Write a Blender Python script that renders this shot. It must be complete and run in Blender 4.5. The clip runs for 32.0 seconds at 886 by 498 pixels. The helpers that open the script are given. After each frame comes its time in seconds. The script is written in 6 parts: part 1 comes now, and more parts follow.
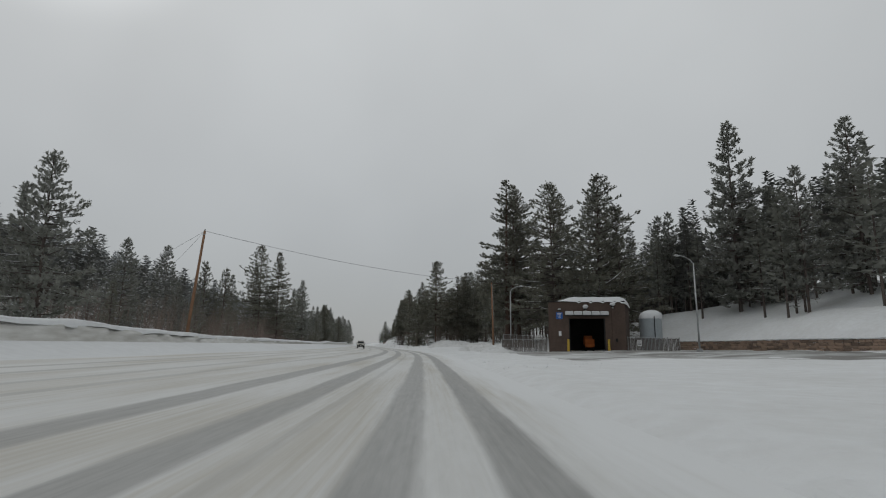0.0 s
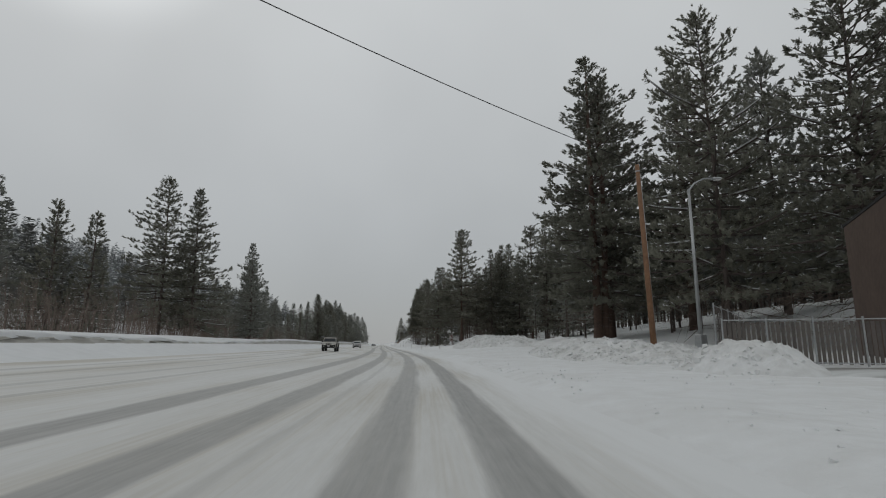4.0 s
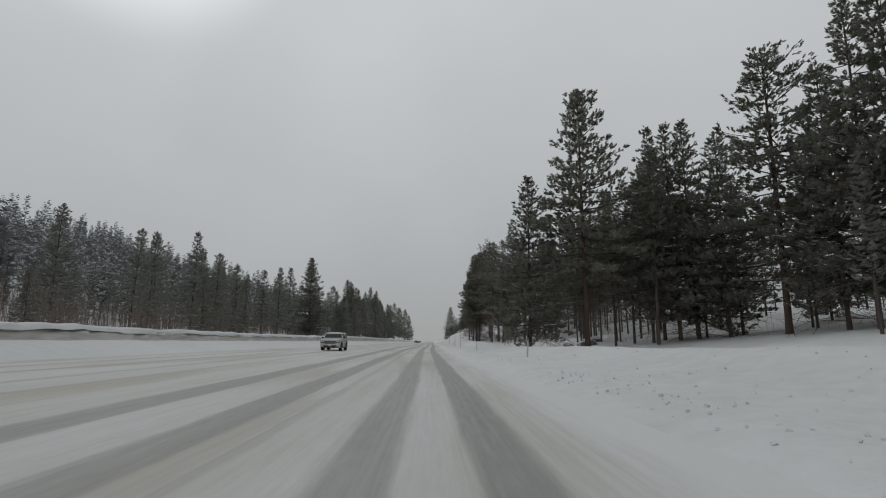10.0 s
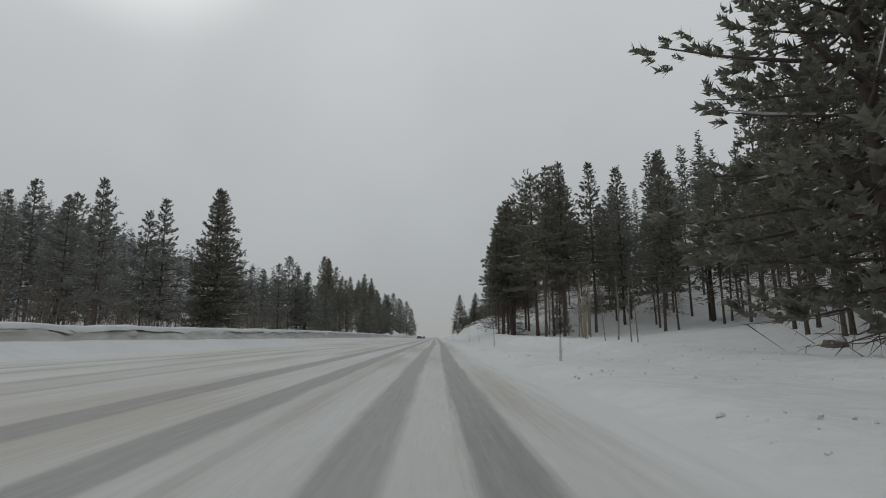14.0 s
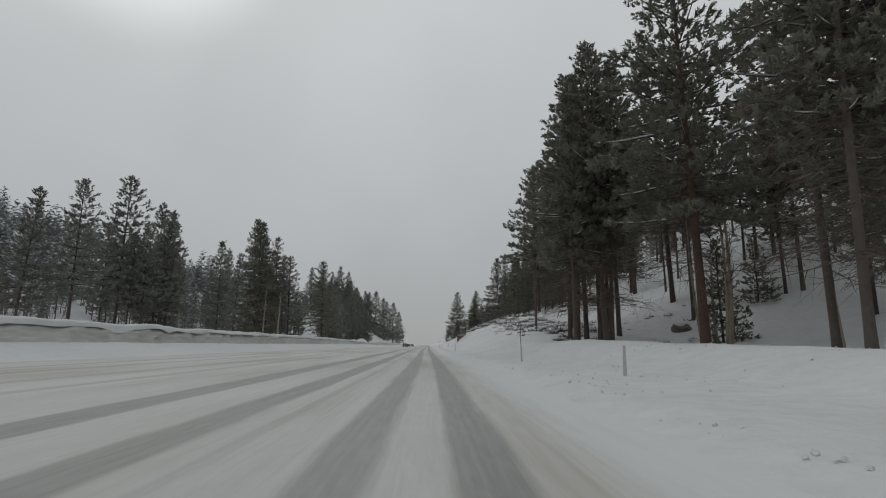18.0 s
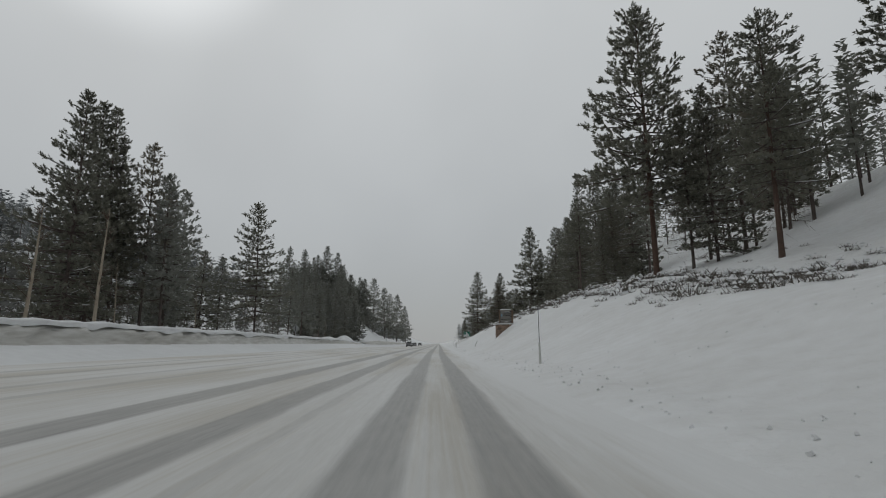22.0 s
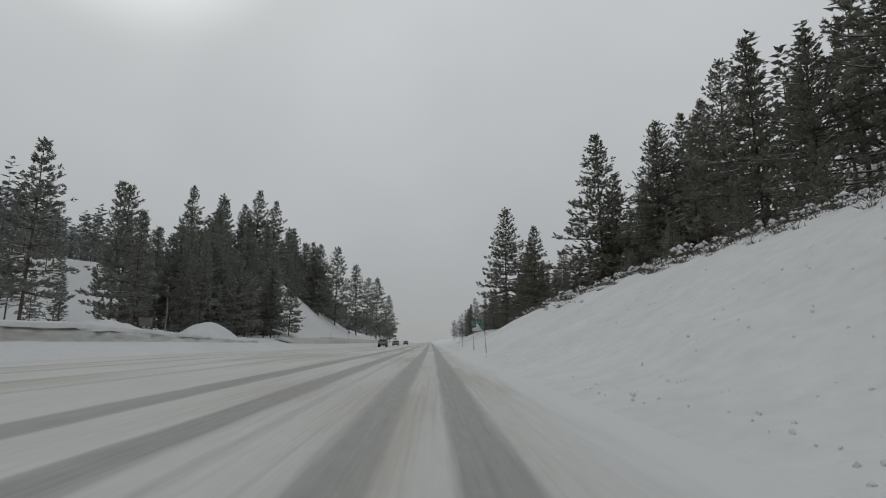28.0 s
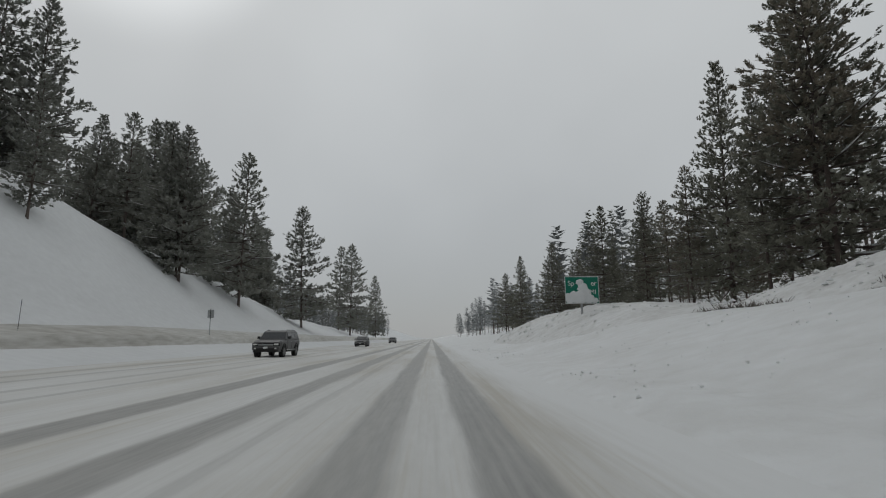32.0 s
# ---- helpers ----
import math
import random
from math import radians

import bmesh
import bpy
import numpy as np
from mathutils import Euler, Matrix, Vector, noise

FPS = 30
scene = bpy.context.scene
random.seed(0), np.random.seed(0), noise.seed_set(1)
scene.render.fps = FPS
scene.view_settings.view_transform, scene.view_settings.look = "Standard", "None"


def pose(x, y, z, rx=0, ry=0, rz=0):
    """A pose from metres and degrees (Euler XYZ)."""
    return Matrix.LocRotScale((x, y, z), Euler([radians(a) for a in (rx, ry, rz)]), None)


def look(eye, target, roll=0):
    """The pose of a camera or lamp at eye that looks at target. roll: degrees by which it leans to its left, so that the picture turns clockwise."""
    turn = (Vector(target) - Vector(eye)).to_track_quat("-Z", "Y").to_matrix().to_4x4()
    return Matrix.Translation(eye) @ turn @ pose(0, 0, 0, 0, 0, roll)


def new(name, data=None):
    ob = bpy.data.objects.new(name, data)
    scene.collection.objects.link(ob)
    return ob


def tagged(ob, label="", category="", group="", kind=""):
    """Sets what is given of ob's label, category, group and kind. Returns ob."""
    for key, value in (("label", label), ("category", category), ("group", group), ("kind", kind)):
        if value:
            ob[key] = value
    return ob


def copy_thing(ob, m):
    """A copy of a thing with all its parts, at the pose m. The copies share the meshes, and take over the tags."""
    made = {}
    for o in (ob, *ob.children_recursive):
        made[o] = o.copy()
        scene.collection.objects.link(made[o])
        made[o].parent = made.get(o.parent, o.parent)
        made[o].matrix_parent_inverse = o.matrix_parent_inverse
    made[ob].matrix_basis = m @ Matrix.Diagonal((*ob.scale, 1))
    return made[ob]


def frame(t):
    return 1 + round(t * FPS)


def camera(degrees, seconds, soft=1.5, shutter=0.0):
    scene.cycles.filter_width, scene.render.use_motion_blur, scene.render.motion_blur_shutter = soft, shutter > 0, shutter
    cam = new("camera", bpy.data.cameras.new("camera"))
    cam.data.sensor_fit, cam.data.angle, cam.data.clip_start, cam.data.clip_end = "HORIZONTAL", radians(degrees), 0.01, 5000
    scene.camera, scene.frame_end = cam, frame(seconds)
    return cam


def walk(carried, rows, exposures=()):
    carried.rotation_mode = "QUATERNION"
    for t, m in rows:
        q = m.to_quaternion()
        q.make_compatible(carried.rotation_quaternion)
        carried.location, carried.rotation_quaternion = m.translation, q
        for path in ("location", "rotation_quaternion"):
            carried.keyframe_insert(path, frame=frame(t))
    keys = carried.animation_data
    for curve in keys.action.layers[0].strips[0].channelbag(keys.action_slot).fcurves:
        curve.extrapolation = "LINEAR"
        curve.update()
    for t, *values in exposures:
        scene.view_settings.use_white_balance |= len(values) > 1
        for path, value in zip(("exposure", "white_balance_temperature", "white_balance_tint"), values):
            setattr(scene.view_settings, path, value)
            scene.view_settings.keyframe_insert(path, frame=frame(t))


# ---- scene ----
cam = camera(80.0, 32.0, 1.1)
# seconds, x, y, yaw, pitch, roll of the windscreen camera, 1.25 m over the lane
ROWS = [
    (0.0, 0.00, 0.00, -0.00, 10.39, -0.62),
    (0.5, -0.20, 8.04, 0.45, 10.28, -0.61),
    (1.0, -0.45, 16.07, 0.78, 10.23, -0.56),
    (1.5, -0.74, 24.09, 0.91, 10.24, -0.37),
    (2.0, -1.04, 32.10, 0.98, 10.18, -0.06),
    (2.5, -1.36, 40.11, 1.06, 10.14, 0.19),
    (3.0, -1.68, 48.11, 1.17, 10.16, 0.16),
    (3.5, -2.04, 56.10, 1.57, 10.21, -0.00),
    (4.0, -2.47, 64.08, 2.28, 10.30, -0.16),
    (4.5, -3.01, 72.03, 3.10, 10.39, -0.24),
    (5.0, -3.64, 79.95, 3.58, 10.44, -0.06),
    (5.5, -4.33, 87.82, 4.04, 10.44, 0.02),
    (6.0, -5.08, 95.66, 4.54, 10.54, 0.05),
    (6.5, -5.90, 103.46, 5.11, 10.57, -0.05),
    (7.0, -6.79, 111.21, 5.64, 10.48, -0.11),
    (7.5, -7.77, 118.92, 6.39, 10.30, -0.10),
    (8.0, -8.82, 126.59, 6.79, 10.22, -0.12),
    (8.5, -9.90, 134.23, 6.91, 10.15, -0.14),
    (9.0, -11.00, 141.85, 7.23, 10.07, -0.18),
    (9.5, -12.14, 149.46, 7.41, 10.00, -0.18),
    (10.0, -13.31, 157.04, 7.62, 9.93, -0.05),
    (10.5, -14.50, 164.60, 7.84, 9.84, 0.14),
    (11.0, -15.72, 172.14, 8.11, 9.80, 0.25),
    (11.5, -16.96, 179.67, 8.20, 9.77, 0.16),
    (12.0, -18.20, 187.17, 8.15, 9.70, 0.01),
    (12.5, -19.44, 194.68, 8.10, 9.57, 0.06),
    (13.0, -20.67, 202.18, 8.12, 9.50, 0.27),
    (13.5, -21.90, 209.69, 8.15, 9.45, 0.54),
    (14.0, -23.14, 217.20, 8.15, 9.44, 0.73),
    (14.5, -24.37, 224.72, 7.90, 9.51, 0.70),
    (15.0, -25.55, 232.25, 7.53, 9.69, 0.44),
    (15.5, -26.70, 239.78, 7.28, 9.91, 0.17),
    (16.0, -27.82, 247.32, 7.23, 10.10, -0.04),
    (16.5, -28.95, 254.85, 7.32, 10.23, -0.20),
    (17.0, -30.07, 262.34, 7.27, 10.27, -0.30),
    (17.5, -31.18, 269.79, 7.23, 10.27, -0.35),
    (18.0, -32.27, 277.20, 7.16, 10.29, -0.28),
    (18.5, -33.36, 284.58, 7.23, 10.25, -0.28),
    (19.0, -34.47, 291.92, 7.49, 10.29, -0.34),
    (19.5, -35.59, 299.21, 7.64, 10.27, -0.31),
    (20.0, -36.73, 306.47, 7.79, 10.20, -0.23),
    (20.5, -37.88, 313.66, 7.85, 10.23, -0.04),
    (21.0, -39.02, 320.75, 8.07, 10.25, 0.04),
    (21.5, -40.17, 327.74, 8.22, 10.18, 0.24),
    (22.0, -41.32, 334.63, 8.25, 10.14, 0.29),
    (22.5, -42.45, 341.43, 8.10, 10.18, 0.34),
    (23.0, -43.54, 348.13, 8.02, 10.26, 0.32),
    (23.5, -44.61, 354.74, 7.96, 10.34, 0.24),
    (24.0, -45.66, 361.26, 7.80, 10.38, 0.14),
    (24.5, -46.67, 367.71, 7.61, 10.35, 0.16),
    (25.0, -47.67, 374.12, 7.62, 10.21, 0.26),
    (25.5, -48.65, 380.50, 7.53, 10.18, 0.28),
    (26.0, -49.62, 386.85, 7.42, 10.18, 0.19),
    (26.5, -50.58, 393.16, 7.34, 10.18, 0.09),
    (27.0, -51.52, 399.44, 7.33, 10.18, 0.02),
    (27.5, -52.46, 405.68, 7.36, 10.12, 0.01),
    (28.0, -53.40, 411.88, 7.38, 9.97, 0.08),
    (28.5, -54.34, 418.06, 7.41, 9.85, 0.13),
    (29.0, -55.27, 424.22, 7.44, 9.74, 0.19),
    (29.5, -56.21, 430.36, 7.42, 9.66, 0.33),
    (30.0, -57.14, 436.49, 7.50, 9.56, 0.40),
    (30.5, -58.08, 442.60, 7.50, 9.62, 0.40),
    (30.6, -58.27, 443.82, 7.51, 9.63, 0.38),
    (30.7, -58.65, 446.33, 7.51, 9.63, 0.38),
    (30.8, -59.23, 450.13, 7.51, 9.63, 0.38),
    (31.0, -60.40, 457.74, 7.51, 9.63, 0.38),
    (31.5, -63.32, 476.77, 7.51, 9.63, 0.38),
    (32.0, -66.24, 495.80, 7.51, 9.63, 0.38),
]

walk(cam, [(t, pose(x, y, 1.25, 90 + p, r, a)) for t, x, y, a, p, r in ROWS])

# ---- sky and light: a snowing overcast day, the sun a pale glow behind the cloud ----
SUN_EL, SUN_AZ = radians(41), radians(41)
world = bpy.data.worlds.new("overcast")
scene.world = world
world.use_nodes = True
wn, wl = world.node_tree.nodes, world.node_tree.links
wn.clear()
w_out = wn.new("ShaderNodeOutputWorld")
w_bg = wn.new("ShaderNodeBackground")
sky = wn.new("ShaderNodeTexSky")
sky.sky_type, sky.sun_disc = "NISHITA", False
sky.sun_elevation, sky.sun_rotation = SUN_EL, -SUN_AZ
co = wn.new("ShaderNodeTexCoord")
sep = wn.new("ShaderNodeSeparateXYZ")
wl.new(co.outputs["Generated"], sep.inputs[0])
ramp = wn.new("ShaderNodeValToRGB")
ramp.color_ramp.elements[0].position, ramp.color_ramp.elements[0].color = 0.0, (0.343, 0.357, 0.363, 1)
ramp.color_ramp.elements[1].position, ramp.color_ramp.elements[1].color = 0.58, (0.539, 0.558, 0.565, 1)
high = ramp.color_ramp.elements.new(0.95)
high.color = (0.416, 0.432, 0.439, 1)
mid = ramp.color_ramp.elements.new(0.22)
mid.color = (0.431, 0.45, 0.460, 1)
wl.new(sep.outputs["Z"], ramp.inputs[0])
cloud = wn.new("ShaderNodeTexNoise")
cloud.inputs["Scale"].default_value, cloud.inputs["Detail"].default_value = 2.2, 3
wl.new(co.outputs["Generated"], cloud.inputs["Vector"])
cl = wn.new("ShaderNodeMapRange")
cl.inputs["To Min"].default_value, cl.inputs["To Max"].default_value = 0.86, 1.14
wl.new(cloud.outputs["Fac"], cl.inputs["Value"])
cm = wn.new("ShaderNodeMix")
cm.data_type, cm.blend_type = "RGBA", "MULTIPLY"
cm.inputs["Factor"].default_value = 1
wl.new(ramp.outputs[0], cm.inputs["A"])
wl.new(cl.outputs[0], cm.inputs["B"])
# a thin share of clear-sky light comes through the cloud
addsky = wn.new("ShaderNodeMix")
addsky.data_type, addsky.blend_type = "RGBA", "ADD"
addsky.inputs["Factor"].default_value = 0.003
wl.new(cm.outputs["Result"], addsky.inputs["A"])
wl.new(sky.outputs[0], addsky.inputs["B"])
# the pale glow round the hidden sun
dotp = wn.new("ShaderNodeVectorMath")
dotp.operation = "DOT_PRODUCT"
dotp.inputs[1].default_value = (-math.sin(SUN_AZ) * math.cos(SUN_EL), math.cos(SUN_AZ) * math.cos(SUN_EL), math.sin(SUN_EL))
wl.new(co.outputs["Generated"], dotp.inputs[0])
glow = wn.new("ShaderNodeMapRange")
glow.interpolation_type = "SMOOTHERSTEP"
glow.inputs["From Min"].default_value, glow.inputs["From Max"].default_value = 0.965, 1.0
glow.inputs["To Min"].default_value, glow.inputs["To Max"].default_value = 1.0, 1.42
wl.new(dotp.outputs["Value"], glow.inputs["Value"])
lit = wn.new("ShaderNodeMix")
lit.data_type, lit.blend_type = "RGBA", "MULTIPLY"
lit.inputs["Factor"].default_value = 1
wl.new(addsky.outputs["Result"], lit.inputs["A"])
wl.new(glow.outputs[0], lit.inputs["B"])
wl.new(lit.outputs["Result"], w_bg.inputs["Color"])
w_bg.inputs["Strength"].default_value = 0.98
wl.new(w_bg.outputs[0], w_out.inputs[0])

sun = new("sun", bpy.data.lights.new("sun", "SUN"))
sun.data.energy, sun.data.angle, sun.data.color = 0.12, radians(40), (1.0, 0.97, 0.93)
sun.matrix_world = look((0, 0, 0), (math.sin(SUN_AZ) * math.cos(SUN_EL), -math.cos(SUN_AZ) * math.cos(SUN_EL), -math.sin(SUN_EL)))


# ---- materials ----
def material(name, colour, dark, scale=6.0, detail=4.0, rough=0.8, bump=0.15, metal=0.0, random_by=0.0, scale2=0.7, spread=0.5):
    """Two scales of noise between two colours, with relief."""
    m = bpy.data.materials.new(name)
    m.use_nodes = True
    n, l = m.node_tree.nodes, m.node_tree.links
    b = n["Principled BSDF"]
    b.inputs["Roughness"].default_value, b.inputs["Metallic"].default_value = rough, metal
    b.inputs["Specular IOR Level"].default_value = 0.3
    tc = n.new("ShaderNodeTexCoord")
    n1, n2 = n.new("ShaderNodeTexNoise"), n.new("ShaderNodeTexNoise")
    n1.inputs["Scale"].default_value, n1.inputs["Detail"].default_value = scale, detail
    n2.inputs["Scale"].default_value, n2.inputs["Detail"].default_value = scale2, 3
    for k in (n1, n2):
        l.new(tc.outputs["Object"], k.inputs["Vector"])
    mix = n.new("ShaderNodeMath")
    mix.operation = "MULTIPLY_ADD"
    l.new(n1.outputs["Fac"], mix.inputs[0])
    mix.inputs[1].default_value = spread
    half = n.new("ShaderNodeMath")
    half.operation = "MULTIPLY"
    l.new(n2.outputs["Fac"], half.inputs[0])
    half.inputs[1].default_value = 1 - spread
    l.new(half.outputs[0], mix.inputs[2])
    last = mix.outputs[0]
    if random_by:
        info = n.new("ShaderNodeObjectInfo")
        add = n.new("ShaderNodeMath")
        add.operation = "MULTIPLY_ADD"
        l.new(info.outputs["Random"], add.inputs[0])
        add.inputs[1].default_value = random_by
        l.new(last, add.inputs[2])
        last = add.outputs[0]
    r = n.new("ShaderNodeValToRGB")
    r.color_ramp.elements[0].position, r.color_ramp.elements[0].color = 0.3, (*dark, 1)
    r.color_ramp.elements[1].position, r.color_ramp.elements[1].color = 0.7, (*colour, 1)
    l.new(last, r.inputs[0])
    l.new(r.outputs[0], b.inputs["Base Color"])
    if bump:
        bu = n.new("ShaderNodeBump")
        bu.inputs["Strength"].default_value, bu.inputs["Distance"].default_value = bump, 0.05
        l.new(n1.outputs["Fac"], bu.inputs["Height"])
        l.new(bu.outputs[0], b.inputs["Normal"])
    return m


SNOW = material("snow", (0.73, 0.745, 0.752), (0.63, 0.64, 0.645), scale=1.7, detail=8, rough=0.75, bump=0.35, scale2=0.12)
BANK = material("windblown_snow", (0.81, 0.825, 0.833), (0.69, 0.694, 0.686), scale=1.6, detail=10, rough=0.75, bump=1.0, scale2=0.2, spread=0.5)
for knob in BANK.node_tree.nodes:
    if knob.type == "BUMP":
        knob.inputs["Distance"].default_value = 0.16
OLD_SNOW = material("ploughed_snow", (0.80, 0.81, 0.812), (0.56, 0.556, 0.54), scale=2.4, detail=8, rough=0.8, bump=0.8, scale2=0.5)
DIRTY = material("dirty_snow", (0.71, 0.71, 0.69), (0.36, 0.345, 0.31), scale=1.3, detail=9, rough=0.85, bump=0.9, scale2=0.09, spread=0.5)
for node in [k for k in DIRTY.node_tree.nodes if k.type == "TEX_NOISE"]:
    # ploughed layers: the dirt lies in long level streaks
    squash = DIRTY.node_tree.nodes.new("ShaderNodeMapping")
    squash.inputs["Scale"].default_value = (0.55, 0.55, 3.4)
    DIRTY.node_tree.links.new(DIRTY.node_tree.nodes["Texture Coordinate"].outputs["Object"], squash.inputs["Vector"])
    DIRTY.node_tree.links.new(squash.outputs[0], node.inputs["Vector"])
NEEDLES = material("pine_needles", (0.240, 0.234, 0.188), (0.152, 0.150, 0.124), scale=1.2, rough=0.7, bump=0, random_by=0.25, scale2=0.25)
# a greyer copy of the needles, with haze put into the colour
HAZE_GREY = material("haze_greyed_needles", (0.290, 0.296, 0.272), (0.188, 0.194, 0.180), scale=1.1, rough=0.8, bump=0, random_by=0.25, scale2=0.2)
BROWNED = material("dry_brown_needles", (0.265, 0.222, 0.172), (0.165, 0.142, 0.115), scale=0.5, rough=0.75, bump=0, random_by=0.3, scale2=0.2)
for leafy in (NEEDLES, HAZE_GREY, BROWNED):
    # thin needles let some light through
    nt = leafy.node_tree
    thin, both = nt.nodes.new("ShaderNodeBsdfTranslucent"), nt.nodes.new("ShaderNodeMixShader")
    thin.inputs[0].default_value = (0.26, 0.265, 0.22, 1)
    both.inputs[0].default_value = 0.42
    nt.links.new(nt.nodes["Principled BSDF"].outputs[0], both.inputs[1])
    nt.links.new(thin.outputs[0], both.inputs[2])
    nt.links.new(both.outputs[0], nt.nodes["Material Output"].inputs[0])
# paler again, for woods farther back: haze put into the colour
HAZE_MID = material("haze_mid_needles", (0.285, 0.287, 0.268), (0.185, 0.188, 0.176), scale=0.9, rough=0.8, bump=0, scale2=0.02)
# for the farthest woods: distance haze put into the needle colour
HAZE_PALE = material("haze_pale_needles", (0.36, 0.375, 0.375), (0.26, 0.272, 0.272), scale=0.9, rough=0.9, bump=0, scale2=0.02)
BARK = material("pine_bark", (0.140, 0.113, 0.100), (0.072, 0.060, 0.054), scale=5, detail=6, rough=0.9, bump=0.6, random_by=0.2)
RED_BARK = material("old_pine_bark", (0.122, 0.080, 0.062), (0.062, 0.046, 0.040), scale=4, detail=7, rough=0.9, bump=0.7, random_by=0.2)
PALE_BARK = material("aspen_bark", (0.42, 0.37, 0.29), (0.22, 0.18, 0.14), scale=4, rough=0.85, bump=0.3)
DEADWOOD = material("dead_pine_twigs", (0.20, 0.158, 0.130), (0.115, 0.092, 0.078), scale=3, rough=0.9, bump=0)
WILLOW = material("willow_twigs", (0.26, 0.205, 0.175), (0.15, 0.118, 0.10), scale=0.4, rough=0.9, bump=0, scale2=0.05)
TWIG = material("bare_twigs", (0.16, 0.115, 0.085), (0.07, 0.05, 0.04), scale=3, rough=0.9, bump=0)


# ---- the lie of the land, along the road ----
RY = [r[2] for r in ROWS]
RX = [r[1] for r in ROWS]


def lane_x(y):
    """x of our lane's middle at y."""
    if y < 0:
        return -0.025 * y
    if y > RY[-1]:
        return RX[-1] - 0.1535 * (y - RY[-1])
    return float(np.interp(y, RY, RX))


def spot(y, d):
    """World x, y at the place d metres right of the lane's middle abreast of y."""
    a = math.atan((lane_x(y + 6) - lane_x(y - 6)) / 12)
    return lane_x(y) + d * math.cos(a), y - d * math.sin(a)


def beside(x, y):
    """The inverse of spot: y along the lane and d."""
    s, d = y, 0.0
    for _ in range(6):
        a = math.atan((lane_x(s + 6) - lane_x(s - 6)) / 12)
        d = (x - lane_x(s)) / math.cos(a)
        s = y + d * math.sin(a)
        d = (x - lane_x(s)) * math.cos(a) - (y - s) * math.sin(a)
    return s, d


def smooth(a, b, v):
    u = min(1.0, max(0.0, (v - a) / (b - a)))
    return u * u * (3 - 2 * u)


def steps(v, *knots):
    """Smooth run through (place, value) pairs."""
    for (a, p), (b, q) in zip(knots, knots[1:]):
        if v <= b:
            return p + (q - p) * smooth(a, b, v)
    return knots[-1][1]


def rough_at(x, y, size, seed=0.0):
    return noise.noise(Vector((x / size, y / size, seed)))


def fall(y):
    """Rise of the roadway for each metre to the left."""
    return 0.035 * steps(y, (440, 1.0), (520, 0.3))


def land(y, d):
    """Height of the snow at y along the lane, d to its right."""
    x0, y0 = spot(y, d)
    if -16.0 <= d <= 3.0:
        z = fall(y) * max(0.0, -d - 1)
        if d > 1.9:
            z += 0.10 * smooth(1.9, 3.0, d)
        return z + 0.012 * rough_at(x0, y0, 0.9, 3)
    if d < -16:
        e = -d
        z = 15 * fall(y) + 0.8 * smooth(15.8, 20, e) + 0.75 * smooth(20.5, 24, e) + 0.012 * max(0, e - 24)
        rise = steps(y, (200, 1.0), (340, 0.70))
        z += rise * (0.16 * min(260.0, max(0.0, e - 58)) + 0.28 * min(200.0, max(0.0, e - 105)))
        cut = steps(y, (495, 0), (540, 1), (575, 0.75), (640, 0.35), (760, 0.15))
        z += cut * 15.5 * smooth(21, 42, e)
        z += 0.35 * rough_at(x0, y0, 14, 1) * smooth(21, 34, e)
        return z + 0.05 * rough_at(x0, y0, 2.2, 2)
    z = 0.10 + 0.2 * smooth(3, 6, d)
    p = steps(y, (-100, 0.25), (95, 0.3), (140, 1.3), (185, 0.5), (225, 0.1), (285, 0.8), (320, 1.35), (345, 1.7), (800, 0.8))
    z += (p - 0.3) * smooth(4, 13, d) + 0.5 * smooth(7, 10, d) * steps(y, (120, 0), (150, 1), (310, 1), (340, 0.2))* (1 - smooth(10.5, 14, d))
    k = steps(y, (-100, 0.16), (150, 0.16), (230, 0.13), (280, 0.17), (320, 0.26), (345, 0.6), (375, 0.5), (400, 0.42), (450, 0.44), (475, 0.55), (490, 0.5), (512, 0.25), (800, 0.2))
    z += (1 - smooth(96, 132, y)) * 0.02 * max(0.0, d - 12)
    foot = steps(y, (96, 49), (132, 20))
    z += min(60.0, d) / max(60.0, d) * (k + 0.3 * (1 - smooth(96, 132, y))) * max(0.0, d - foot) * smooth(foot, foot + 10 - 5 * (1 - smooth(96, 132, y)), d)
    face = steps(y, (322, 0), (346, 0.38), (395, 1), (478, 1), (516, 0.3), (640, 0.25))
    z += face * (0.9 * smooth(3.5, 7, d) + 5.2 * smooth(5, 21, d))
    z -= 0.3 * rough_at(x0, y0, 9, 5) * smooth(9, 20, d)
    # the ridge that the plough's blade leaves, and its crumbled edge
    z += 0.16 * smooth(3.0, 3.7, d) * (1 - smooth(3.9, 5.4, d)) * (1 + 0.7 * rough_at(x0, y0, 3.0, 4)) + 0.045 * rough_at(x0, y0, 0.8, 8) * smooth(3, 4, d) * (1 - smooth(16, 24, d))
    return z + 0.09 * rough_at(x0, y0, 2.0, 6) * smooth(4, 8, d)


def mesh_of(name, verts, faces, *mats, smooth_faces=True):
    me = bpy.data.meshes.new(name)
    me.from_pydata(verts, [], faces)
    for m in mats:
        me.materials.append(m)
    if smooth_faces:
        me.polygons.foreach_set("use_smooth", [True] * len(me.polygons))
    me.update()
    return me


def lines(*runs):
    """Values from a to b in steps of s, for each (a, b, s)."""
    out = []
    for a, b, s in runs:
        n = max(1, round((b - a) / s))
        out += [a + (b - a) * i / n for i in range(n)]
    return out + [runs[-1][1]]


